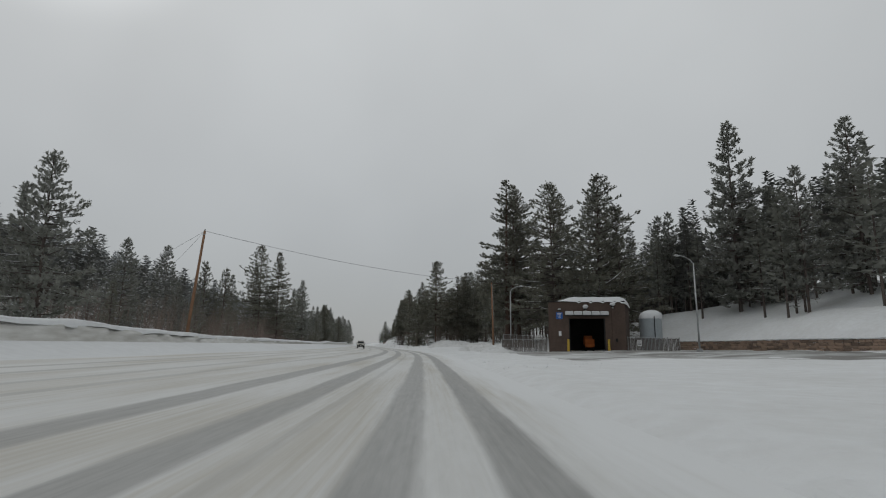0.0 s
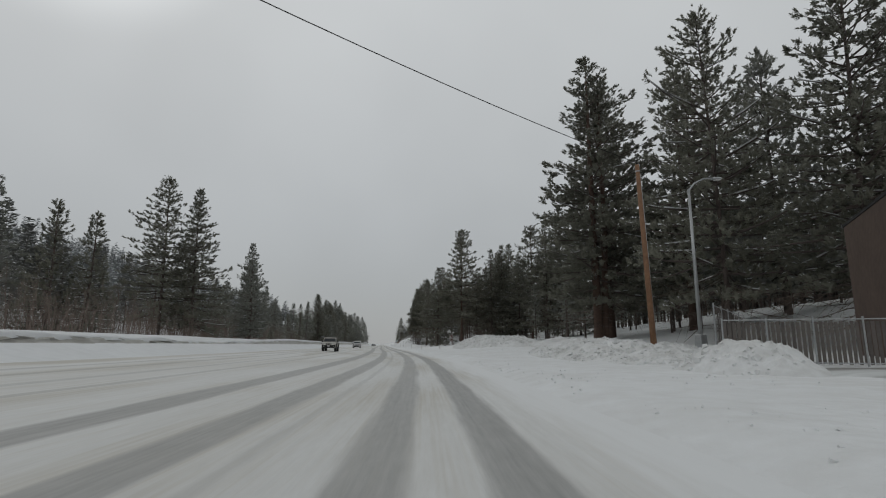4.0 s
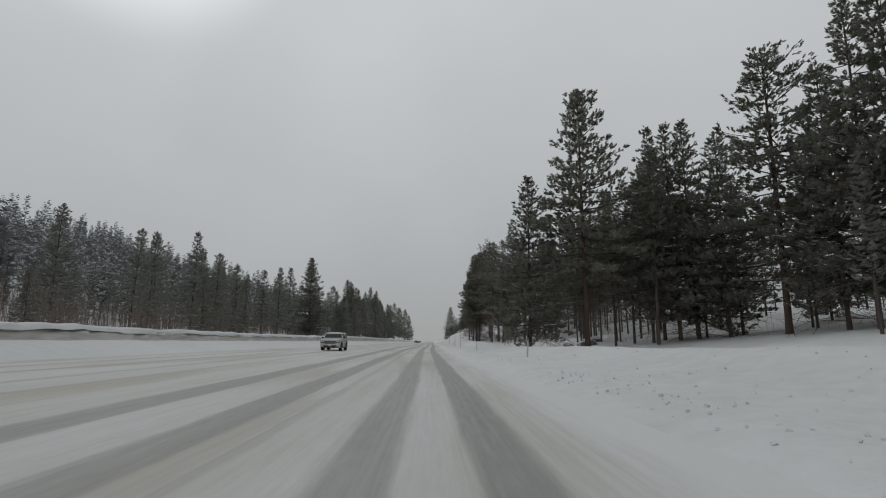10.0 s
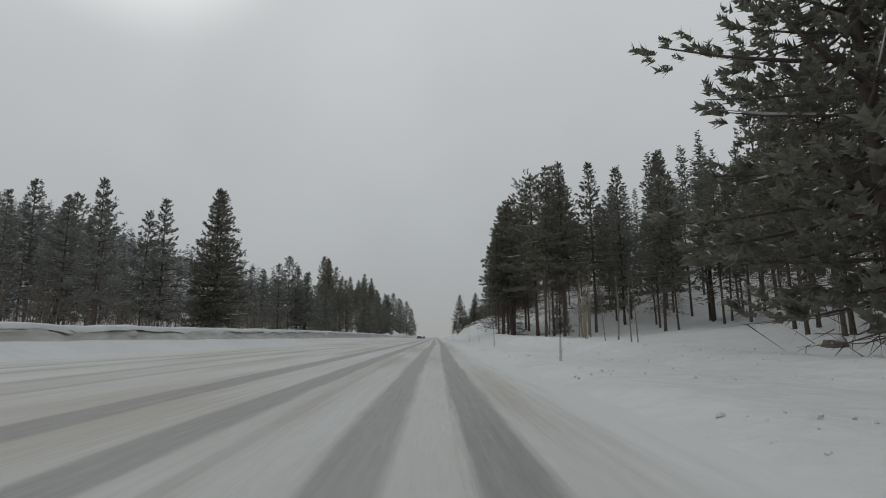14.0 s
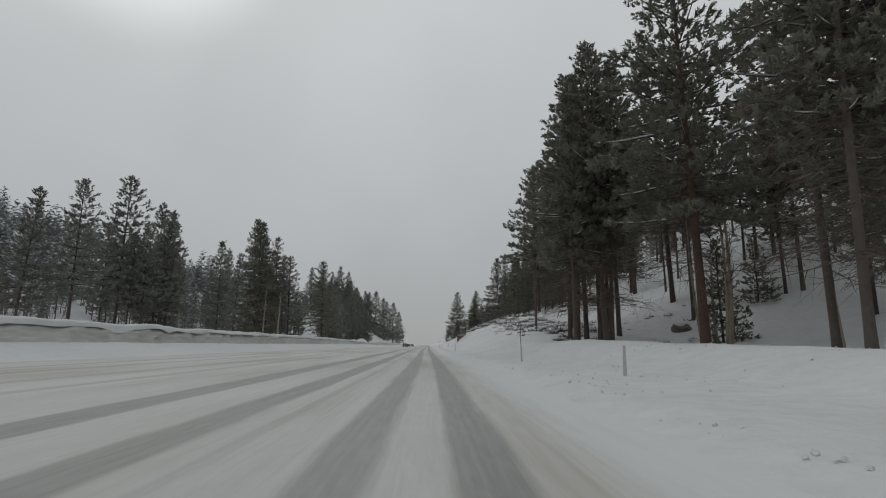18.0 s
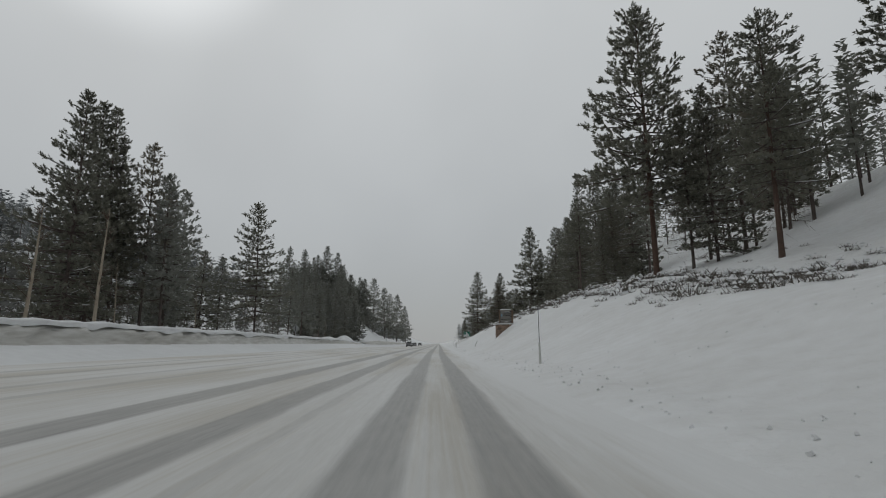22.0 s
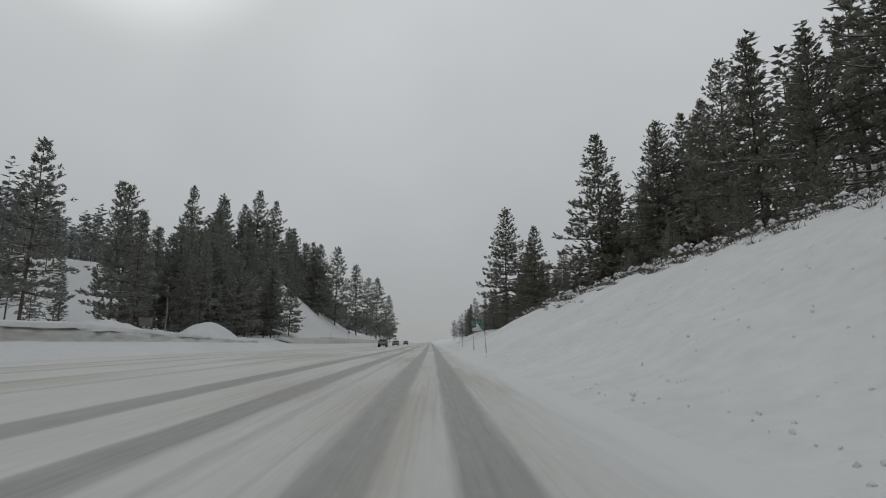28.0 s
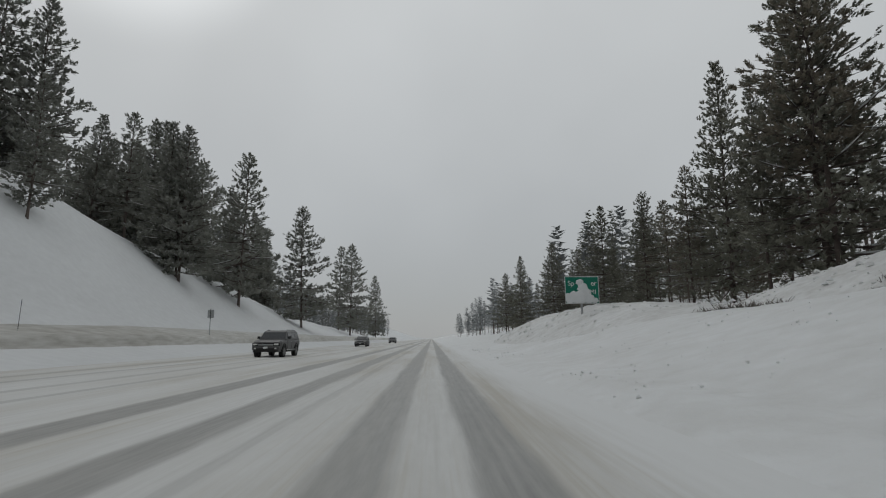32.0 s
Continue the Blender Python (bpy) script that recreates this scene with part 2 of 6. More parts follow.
def sheet(name, ys, ds, *mats):
    """A sheet of land between lines along and across the road, with its place across and along in a UV map."""
    verts = []
    for y in ys:
        for d in ds:
            x0, y0 = spot(y, d)
            verts.append((x0, y0, land(y, d)))
    w = len(ds)
    faces = [(i * w + j, i * w + j + 1, (i + 1) * w + j + 1, (i + 1) * w + j) for i in range(len(ys) - 1) for j in range(w - 1)]
    me = mesh_of(name, verts, faces, *mats)
    uv = me.uv_layers.new(name="lane")
    place = [(d, y) for y in ys for d in ds]
    uv.data.foreach_set("uv", [c for f in faces for v in f for c in place[v]])
    return new(name, me)


def road_material():
    """Packed snow worn to wet slush in the wheel tracks, and thin tracks on the far lanes."""
    m = bpy.data.materials.new("packed_snow_road")
    m.use_nodes = True
    n, l = m.node_tree.nodes, m.node_tree.links
    b = n["Principled BSDF"]
    uv = n.new("ShaderNodeUVMap")
    uv.uv_map = "lane"
    s = n.new("ShaderNodeSeparateXYZ")
    l.new(uv.outputs[0], s.inputs[0])

    def op(kind, a, c=None, e=None):
        k = n.new("ShaderNodeMath")
        k.operation = kind
        for i, v in enumerate((a, c, e)):
            if v is None:
                continue
            if isinstance(v, (int, float)):
                k.inputs[i].default_value = v
            else:
                l.new(v, k.inputs[i])
        return k.outputs[0]

    def grain(sx, sy, detail=5):
        c = n.new("ShaderNodeCombineXYZ")
        l.new(op("MULTIPLY", s.outputs["X"], sx), c.inputs[0])
        l.new(op("MULTIPLY", s.outputs["Y"], sy), c.inputs[1])
        t = n.new("ShaderNodeTexNoise")
        t.inputs["Scale"].default_value, t.inputs["Detail"].default_value = 1, detail
        l.new(c.outputs[0], t.inputs["Vector"])
        return t.outputs["Fac"]

    wander, edge, fine, broad = grain(0.03, 0.012, 2), grain(4.5, 0.22, 8), grain(9, 1.2, 8), grain(0.8, 0.09, 4)
    streak, dirt = grain(13, 0.16, 6), grain(0.55, 0.05, 5)
    # the ruts shift a little across the lane along the way
    drift = n.new("ShaderNodeValToRGB")
    drift.color_ramp.interpolation = "EASE"
    ruts = ((0.0, 0.30), (96.0, 0.20), (187.0, 0.04), (277.0, -0.16), (361.0, 0.12), (424.0, -0.15), (495.0, 0.0))
    for k, (far, shift) in enumerate(ruts):
        stop = drift.color_ramp.elements[0] if k == 0 else drift.color_ramp.elements.new(far / 600)
        stop.position, stop.color = far / 600, (shift + 0.5, shift + 0.5, shift + 0.5, 1)
    drift.color_ramp.elements[len(ruts)].color = (0.5, 0.5, 0.5, 1)
    l.new(op("DIVIDE", s.outputs["Y"], 600.0), drift.inputs[0])
    across = op("SUBTRACT", op("ADD", s.outputs["X"], 0.5), drift.outputs[0])
    across = op("ADD", across, op("MULTIPLY_ADD", wander, 0.24, -0.12))
    across = op("ADD", across, op("MULTIPLY_ADD", edge, 0.26, -0.13))
    total = None
    for centre, half, soft, depth in ((-0.77, 0.24, 0.24, 0.85), (0.75, 0.25, 0.22, 0.95), (-3.15, 0.26, 0.2, 0.9), (-5.25, 0.30, 0.2, 0.92), (-2.2, 0.05, 0.12, 0.3),
                                      (-8.3, 0.10, 0.12, 0.4), (-9.9, 0.12, 0.12, 0.4), (-12.0, 0.13, 0.12, 0.5), (-13.6, 0.14, 0.12, 0.5)):
        far = op("ABSOLUTE", op("SUBTRACT", across, centre))
        r = n.new("ShaderNodeMapRange")
        r.interpolation_type = "SMOOTHSTEP"
        r.inputs["From Min"].default_value, r.inputs["From Max"].default_value = half + soft, half
        r.inputs["To Max"].default_value = depth
        l.new(far, r.inputs["Value"])
        total = r.outputs[0] if total is None else op("MAXIMUM", total, r.outputs[0])
    patch = op("MULTIPLY", total, op("MULTIPLY_ADD", broad, 1.1, 0.35))
    patch = op("MINIMUM", patch, 1.0)
    snow = n.new("ShaderNodeValToRGB")
    snow.color_ramp.elements[0].position, snow.color_ramp.elements[0].color = 0.3, (0.575, 0.572, 0.55, 1)
    snow.color_ramp.elements[1].position, snow.color_ramp.elements[1].color = 0.7, (0.75, 0.757, 0.752, 1)
    l.new(op("MULTIPLY_ADD", streak, 0.4, op("MULTIPLY_ADD", fine, 0.25, op("MULTIPLY", broad, 0.35))), snow.inputs[0])
    # sand and road dirt lie in long yellowish smears on the packed snow
    sand = n.new("ShaderNodeMix")
    sand.data_type = "RGBA"
    sand.inputs["B"].default_value = (0.44, 0.405, 0.335, 1)
    smear = n.new("ShaderNodeMapRange")
    smear.interpolation_type = "SMOOTHSTEP"
    smear.inputs["From Min"].default_value, smear.inputs["From Max"].default_value, smear.inputs["To Max"].default_value = 0.43, 0.66, 0.65
    l.new(op("MULTIPLY_ADD", dirt, 0.65, op("MULTIPLY", streak, 0.35)), smear.inputs["Value"])
    l.new(smear.outputs[0], sand.inputs["Factor"])
    l.new(snow.outputs[0], sand.inputs["A"])
    slush = n.new("ShaderNodeValToRGB")
    slush.color_ramp.elements[0].position, slush.color_ramp.elements[0].color = 0.3, (0.195, 0.194, 0.187, 1)
    slush.color_ramp.elements[1].position, slush.color_ramp.elements[1].color = 0.75, (0.43, 0.428, 0.412, 1)
    l.new(op("MULTIPLY_ADD", fine, 0.3, op("MULTIPLY_ADD", streak, 0.4, op("MULTIPLY", broad, 0.3))), slush.inputs[0])
    mix = n.new("ShaderNodeMix")
    mix.data_type = "RGBA"
    l.new(patch, mix.inputs["Factor"])
    # towards the shoulder the packed snow goes over into loose windblown snow
    loose = n.new("ShaderNodeMix")
    loose.data_type = "RGBA"
    loose.inputs["B"].default_value = (0.755, 0.765, 0.765, 1)
    verge = n.new("ShaderNodeMapRange")
    verge.interpolation_type = "SMOOTHSTEP"
    verge.inputs["From Min"].default_value, verge.inputs["From Max"].default_value = 1.35, 2.7
    l.new(op("ADD", s.outputs["X"], op("MULTIPLY_ADD", edge, 1.4, -0.7)), verge.inputs["Value"])
    l.new(verge.outputs[0], loose.inputs["Factor"])
    l.new(sand.outputs["Result"], loose.inputs["A"])
    l.new(loose.outputs["Result"], mix.inputs["A"])
    l.new(slush.outputs[0], mix.inputs["B"])
    l.new(mix.outputs["Result"], b.inputs["Base Color"])
    l.new(op("MULTIPLY_ADD", patch, -0.3, 0.75), b.inputs["Roughness"])
    b.inputs["Specular IOR Level"].default_value = 0.25
    bu = n.new("ShaderNodeBump")
    bu.inputs["Strength"].default_value, bu.inputs["Distance"].default_value = 0.5, 0.05
    l.new(op("SUBTRACT", op("MULTIPLY", fine, 0.5), patch), bu.inputs["Height"])
    l.new(bu.outputs[0], b.inputs["Normal"])
    return m


ALONG = lines((-2600, -300, 230), (-300, -40, 26), (-40, 30, 5), (30, 560, 2.0), (560, 760, 8), (760, 1200, 40), (1200, 4200, 300))
road = sheet("road", ALONG, lines((-16, -6, 1.0), (-6, 3, 0.45)), road_material())
tagged(road, "snow-covered highway lanes with grey slush wheel tracks", "road", kind="structure")
bank = sheet("ground", ALONG, lines((3, 9, 0.4), (9, 24, 0.75), (24, 70, 3), (70, 200, 13), (200, 2600, 300)), BANK)
tagged(bank, "deep white snow over shoulder, bank and forest floor", "ground", kind="structure")
far_side = sheet("ground", ALONG, lines((-2600, -300, 300), (-300, -120, 18), (-120, -44, 4), (-44, -16, 1.0)), SNOW)
tagged(far_side, "deep white snow over far shoulder, bank and forest floor", "ground", kind="structure")


# ---- trees ----
def tube(points, radii, sides=6):
    """Rings round a run of points, joined."""
    verts, faces = [], []
    for k, (p, r) in enumerate(zip(points, radii)):
        q = points[min(k + 1, len(points) - 1)] - points[max(k - 1, 0)]
        q = q / max(1e-6, np.linalg.norm(q))
        u = np.cross(q, (0.31, 0.95, 0.05))
        u = u / max(1e-6, np.linalg.norm(u))
        v = np.cross(q, u)
        for i in range(sides):
            a = 2 * math.pi * i / sides
            verts.append(p + r * (u * math.cos(a) + v * math.sin(a)))
        if k:
            b = (k - 1) * sides
            for i in range(sides):
                j = (i + 1) % sides
                faces.append((b + i, b + j, b + sides + j, b + sides + i))
    return verts, faces


class Heap:
    """Vertices and faces gathered for one mesh."""

    def __init__(self):
        self.v, self.f, self.n = [], [], 0

    def add(self, verts, faces):
        o = self.n
        self.v.append(np.array(verts, float).reshape(-1, 3))
        self.n += len(self.v[-1])
        self.f += [tuple(i + o for i in f) for f in faces]

    def blades(self, corners):
        """Many faces at once: an array of faces by corners by three."""
        k, c = corners.shape[:2]
        o = self.n
        self.v.append(corners.reshape(-1, 3))
        self.n += k * c
        self.f += [tuple(r) for r in (np.arange(k * c).reshape(k, c) + o).tolist()]

    def mesh(self, name, *mats, smooth_faces=False):
        return mesh_of(name, np.concatenate(self.v).tolist() if self.v else [], self.f, *mats, smooth_faces=smooth_faces)


def pine_meshes(seed, height, base, radius, gap, tufts, blades, shape=1.0, snowy=0.34, dead=0, size=0.55, twin=False, needles=None, bark=None, girth=1.0):
    """Trunk, limbs, needles and snow of one pine: limbs in whorls, each a flat fan of upturned bottle-brush tufts."""
    rng = np.random.default_rng(seed)
    trunk, limb, bare, crown, snow = Heap(), Heap(), Heap(), Heap(), Heap()
    lean = rng.normal(0, 0.010, 2)
    bend = rng.uniform(0, 6.3)

    def axis(u):
        return np.array([lean[0] * u * height + 0.12 * math.sin(3 * u + bend), lean[1] * u * height + 0.12 * math.cos(2.3 * u + bend), u * height])

    r0 = girth * (0.0058 * height + 0.03)
    us = [0, 0.015, 0.05, 0.15, 0.3, 0.45, 0.6, 0.75, 0.9, 1.0]
    trunk.add(*tube([axis(u) + (0, 0, -0.6 if u == 0 else 0) for u in us], [r0 * (1.4 if u == 0 else 1.12 if u < 0.03 else 1) * (1 - u) ** 0.75 + 0.02 for u in us], 10))
    off = np.array([1.3, 0.5, 0.0])
    if twin:
        trunk.add(*tube([axis(u) * (1, 1, 0.93) + off * min(1, 0.55 + u) + (0, 0, -0.6 if u == 0 else 0) for u in us], [0.85 * r0 * (1 - u) ** 0.75 + 0.02 for u in us], 9))
    spray, turn, z = [], rng.uniform(0, 6.3), base * height
    lop = rng.uniform(0, 6.3)
    while z < height * 0.985:
        w = max(0.0, (z / height - base) / (1 - base))
        reach = radius * (min(1.0, 0.6 + 2.6 * w) * (1 - w) ** (0.95 * shape) + 0.035) * rng.uniform(0.78, 1.1)
        count = 6 if w < 0.6 else 5
        turn += 0.7
        for c in range(count):
            az = turn + 2 * math.pi * (c + rng.uniform(-0.28, 0.28)) / count
            span = reach * rng.uniform(0.68, 1.18) * (1 + 0.16 * math.cos(az - lop)) + 0.1
            if rng.random() < 0.1 and w < 0.8:
                continue
            rise = math.radians(-16 + 44 * w ** 1.3 + rng.normal(0, 6))
            out = np.array([math.cos(az), math.sin(az), 0.0])
            side = np.array([-out[1], out[0], 0.0])
            foot = axis(min(0.99, (z + rng.normal(0, 0.12 * gap)) / height))
            if twin and rng.random() < 0.5:
                foot = foot * (1, 1, 0.93) + off
            ks = np.array((0, 0.35, 0.7, 1.0))
            pts = [foot + out * span * k * math.cos(rise) + np.array([0, 0, span * (k * math.sin(rise) + 0.15 * k * k)]) for k in ks]
            thick = 0.010 * span + 0.01
            limb.add(*tube(pts, [thick * 1.6, thick * 1.2, thick * 0.7, thick * 0.3], 3))
            many = max(4, int(tufts * (0.2 + 0.8 * span / radius)))
            k = 1 - rng.uniform(0, 1, many) ** 1.25 * (0.8 if span > 0.35 * radius else 0.97)
            fan = rng.uniform(-1, 1, many) * span * 0.36 * np.minimum(1, 1.35 - k) + rng.normal(0, 0.12, many)
            a = foot + np.outer(k * span * math.cos(rise), out) + np.outer(fan, side)
            a[:, 2] += span * (k * math.sin(rise) + 0.15 * k * k) + rng.normal(0.02, 0.11, many) - 0.05 * np.abs(fan)
            aim = out * 0.75 + np.outer(np.sign(fan) * 0.3, side) + np.array([0, 0, 0.5 + 0.25 * w]) + rng.normal(0, 0.28, (many, 3))
            aim /= np.linalg.norm(aim, axis=1)[:, None]
            spray.append(np.hstack([a, aim, (size * (1 - 0.4 * w * w) * rng.uniform(0.72, 1.28, many))[:, None]]))
            if rng.random() < snowy * 0.9 and span > 1.0:
                # a strip of snow along the bough
                v, f = tube([p + np.array((0, 0, thick * 1.5)) for p in pts[1:]], [thick * 0.9 + 0.008, thick * 0.7 + 0.012, 0.008], 3)
                snow.add(v, f)
        z += gap * rng.uniform(0.75, 1.25) * (1 - 0.35 * w)
    tip = axis(1.0)
    spray.append(np.hstack([tip + rng.normal(0, 0.1, (4, 3)) - (0, 0, 0.3), np.tile((0, 0, 1.0), (4, 1)), np.full((4, 1), size * 0.75)]))
    tuft = np.vstack(spray)
    t = np.repeat(tuft, blades, axis=0)
    n = len(t)
    s = np.tile((np.arange(blades) + 0.5) / blades, len(tuft))
    q = rng.normal(0, 1, (n, 3))
    q -= t[:, 3:6] * np.sum(q * t[:, 3:6], axis=1)[:, None]
    q /= np.linalg.norm(q, axis=1)[:, None]
    w = np.cross(q, t[:, 3:6])
    root = t[:, :3] + t[:, 3:6] * (s * 0.8 * t[:, 6])[:, None]
    go = q * 0.85 + t[:, 3:6] * 0.75
    long = t[:, 6] * 0.52 * rng.uniform(0.75, 1.2, n) * (1.05 - 0.35 * s)
    wide = w * (0.15 * t[:, 6] * (9 / blades) ** 0.4)[:, None]
    crown.blades(np.stack([root + wide, root - wide, root + go * long[:, None]], 1))
    held = tuft[rng.random(len(tuft)) < snowy]
    m = len(held)
    if m:
        mid = held[:, :3] + held[:, 3:6] * (0.42 * held[:, 6])[:, None] + np.array((0, 0, 0.17)) * held[:, 6:7]
        along = held[:, 3:6] * (0.26 * held[:, 6])[:, None]
        across = np.cross(held[:, 3:6], (0, 0, 1.0)) * (0.13 * held[:, 6])[:, None]
        lift = np.array((0, 0, 0.1)) * held[:, 6:7]
        for p, r in ((along, across), (across, -along), (-along, -across), (-across, along)):
            snow.blades(np.stack([mid + p * rng.uniform(0.6, 1.2, (m, 1)), mid + r * rng.uniform(0.6, 1.2, (m, 1)), mid + lift], 1))
    for i in range(dead):
        u = base * rng.uniform(0.38, 1.2)
        az = rng.uniform(0, 6.3)
        span = radius * rng.uniform(0.25, 0.85)
        out = np.array([math.cos(az), math.sin(az), 0])
        pts = [axis(u) + out * span * k + np.array([0, 0, span * (-0.2 * k + rng.normal(0, 0.05))]) for k in (0, 0.5, 1.0)]
        bare.add(*tube(pts, [0.03, 0.02, 0.007], 3))
        for _ in range(7):
            k = rng.uniform(0.25, 0.98)
            a = pts[0] + (pts[2] - pts[0]) * k
            e = rng.normal(0, 0.012, 3)
            bare.add([a - e, a + e, a + rng.normal(0, 0.2, 3) * span + out * 0.22 * span - np.array((0, 0, 0.06 * span))], [(0, 1, 2)])
    return (trunk.mesh("trunk", bark or BARK, smooth_faces=True), limb.mesh("branching", BARK, smooth_faces=True), bare.mesh("deadwood", DEADWOOD, smooth_faces=True), crown.mesh("crown", needles or NEEDLES), snow.mesh("snow_load", SNOW)), height


FULL = [pine_meshes(1, 22, 0.13, 6.7, 0.8, 28, 11, 1.0, dead=30), pine_meshes(2, 22, 0.10, 6.3, 0.8, 27, 11, 1.08, dead=24), pine_meshes(17, 22, 0.17, 6.8, 0.84, 28, 11, 0.84, dead=30)]
SLIM = [pine_meshes(3, 22, 0.36, 4.0, 0.86, 18, 11, 1.0, dead=60), pine_meshes(4, 22, 0.42, 4.2, 0.9, 19, 11, 0.88, dead=70, needles=BROWNED), pine_meshes(5, 22, 0.30, 3.9, 0.82, 17, 11, 1.05, dead=50)]
# pines set farther back take the needles greyed for haze
FULL_FAR = [pine_meshes(11, 18, 0.07, 4.9, 0.8, 17, 7, 1.0, size=0.7, needles=HAZE_GREY), pine_meshes(12, 18, 0.06, 4.5, 0.8, 16, 7, 1.08, size=0.7, needles=HAZE_GREY), pine_meshes(18, 18, 0.1, 5.0, 0.84, 17, 7, 0.86, size=0.7, needles=HAZE_GREY)]
SLIM_FAR = [pine_meshes(13, 18, 0.2, 3.6, 0.9, 11, 7, 0.95, dead=8, size=0.74, needles=HAZE_GREY), pine_meshes(14, 18, 0.26, 3.7, 0.9, 11, 7, 0.85, dead=10, size=0.74, needles=HAZE_GREY), pine_meshes(15, 18, 0.12, 3.4, 0.9, 11, 7, 1.0, size=0.74, needles=HAZE_GREY)]
BROAD = [pine_meshes(6, 36, 0.14, 9.4, 1.1, 32, 12, 0.85, snowy=0.22, dead=24, size=0.78, twin=True, bark=RED_BARK, girth=1.75)]
OLD = [pine_meshes(7, 30, 0.30, 6.5, 1.2, 30, 12, 0.56, snowy=0.2, dead=26, size=0.72, bark=RED_BARK, girth=1.45)]
SPREAD = [pine_meshes(16, 32, 0.27, 10.2, 1.15, 36, 12, 0.86, snowy=0.22, dead=24, size=0.82, bark=RED_BARK, girth=1.5)]
SPARSE = [pine_meshes(8, 18, 0.40, 1.9, 0.75, 9, 11, 0.8, dead=10, size=0.5)]
YOUNG = [pine_meshes(9, 8, 0.03, 2.6, 0.48, 11, 9, 1.0, snowy=0.4, size=0.42), pine_meshes(10, 8, 0.02, 2.3, 0.48, 11, 9, 1.1, snowy=0.5, size=0.4)]
LOOKS = {
    id(FULL): "full dark green pine with snow on its boughs",
    id(SLIM): "tall slim pine, dark green crown over bare snowy-floored trunk",
    id(FULL_FAR): "full pine beyond the road, needles greyed for haze, snow on boughs",
    id(SLIM_FAR): "slim pine among the wood, needles greyed for haze, snow on boughs",
    id(BROAD): "massive broad dark green pine with two trunks beside the road",
    id(SPREAD): "wide-spreading old pine with reddish trunk above the snow slope",
    id(OLD): "old open-crowned pine with reddish trunk and dead lower limbs",
    id(SPARSE): "slender sparse pine standing alone on the snow slope",
    id(YOUNG): "young bushy pine laden with fresh snow",
}
PARTS = ("trunk", "branching", "deadwood", "crown", "snow_load")
first = {}
pick = random.Random(5)


def pine(kind, x, y, top, breadth=1.0):
    """One pine with its foot on the snow and its tip at the height top."""
    s, d = beside(x, y)
    foot = land(s, d) - 0.15
    which = pick.randrange(len(kind))
    meshes, tall = kind[which]
    size = max(2.0, top - foot) / tall
    wide = size * breadth * pick.uniform(0.92, 1.08)
    turn = pose(x, y, foot, 0, 0, pick.uniform(0, 360))
    key = (id(kind), which)
    if key in first:
        was = first[key].scale
        return copy_thing(first[key], turn @ Matrix.Diagonal((wide / was[0], wide / was[1], size / was[2], 1)))
    tree = new("pine_tree")
    tagged(tree, LOOKS[id(kind)], "tree", group="roadside pines")
    for name, me in zip(PARTS, meshes):
        if not me.polygons:
            continue
        ob = new(name, me)
        ob.parent = tree
        if name in ("snow_load", "branching", "deadwood"):
            ob["kind"] = "stuff"
    first[key] = tree
    tree.matrix_basis = turn @ Matrix.Diagonal((wide, wide, size, 1))
    return tree


pine(FULL, 25.2, 121.0, 39.5)
pine(FULL, 32.6, 110.3, 37.9)
pine(FULL, 36.7, 109.4, 31.0)
pine(SLIM_FAR, 51.8, 126.2, 32.7)
pine(SLIM_FAR, 54.0, 125.0, 33.4)
pine(FULL_FAR, 60.1, 106.9, 49.2)
pine(SLIM_FAR, 64.2, 106.9, 36.1)
pine(SLIM_FAR, 56.4, 81.6, 30.0)
pine(FULL_FAR, 67.3, 83.0, 39.6)
pine(SLIM_FAR, 69.0, 108.3, 35.1)
pine(BROAD, 17.2, 143.9, 47.8, 1.12)
pine(BROAD, 21.7, 152.9, 49.0)
pine(BROAD, 29.6, 140.4, 45.3)
pine(FULL_FAR, 40.4, 135.5, 43.1)
pine(OLD, 17.6, 222.3, 36.9)
pine(FULL, 12.3, 236.2, 34.0)
pine(FULL, 9.4, 241.6, 32.0)
pine(SLIM, 6.8, 239.0, 28.1)
pine(FULL, 20.5, 216.6, 32.0)
pine(SLIM, 20.4, 211.3, 35.8)
pine(FULL, 24.4, 211.6, 40.5)
pine(FULL_FAR, 28.8, 209.5, 39.5)
pine(FULL, 15.0, 231.5, 30.0)
pine(SLIM, 1.6, 240.0, 24.8)
pine(SLIM, 5.1, 243.6, 27.2)
pine(FULL, -10.9, 236.2, 26.2, 1.25)
pine(SPREAD, -3.2, 233.0, 38.2, 0.95)
pine(SLIM, 9.0, 244.3, 32.9)
pine(SLIM, 5.8, 232.0, 31.5)
pine(SLIM, 10.2, 236.6, 33.8)
pine(SLIM, 1.7, 265.8, 25.2)
pine(SLIM, 4.0, 277.8, 28.2)
pine(SLIM, -24.2, 325.8, 29.7)
pine(SLIM, -10.7, 308.2, 30.7)
pine(SLIM_FAR, 5.1, 323.4, 36.0)
pine(SLIM_FAR, -4.6, 314.4, 31.3)
pine(SLIM_FAR, 4.2, 316.2, 28.1)
pine(SLIM, -26.3, 326.4, 27.2)
pine(SLIM, -25.4, 327.2, 28.6)
pine(SLIM, -21.0, 334.5, 32.8)
pine(SLIM, -12.6, 344.8, 42.3)
pine(YOUNG, -15.1, 323.0, 10.0)
pine(OLD, -21.0, 378.4, 28.4)
pine(FULL, -30.8, 429.3, 26.5)
pine(SLIM, -23.2, 392.4, 27.4)
pine(SLIM, -25.2, 426.3, 25.9)
pine(FULL, -29.5, 454.4, 25.8)
pine(FULL, -21.5, 441.4, 32.9)
pine(FULL, -19.2, 439.5, 34.9)
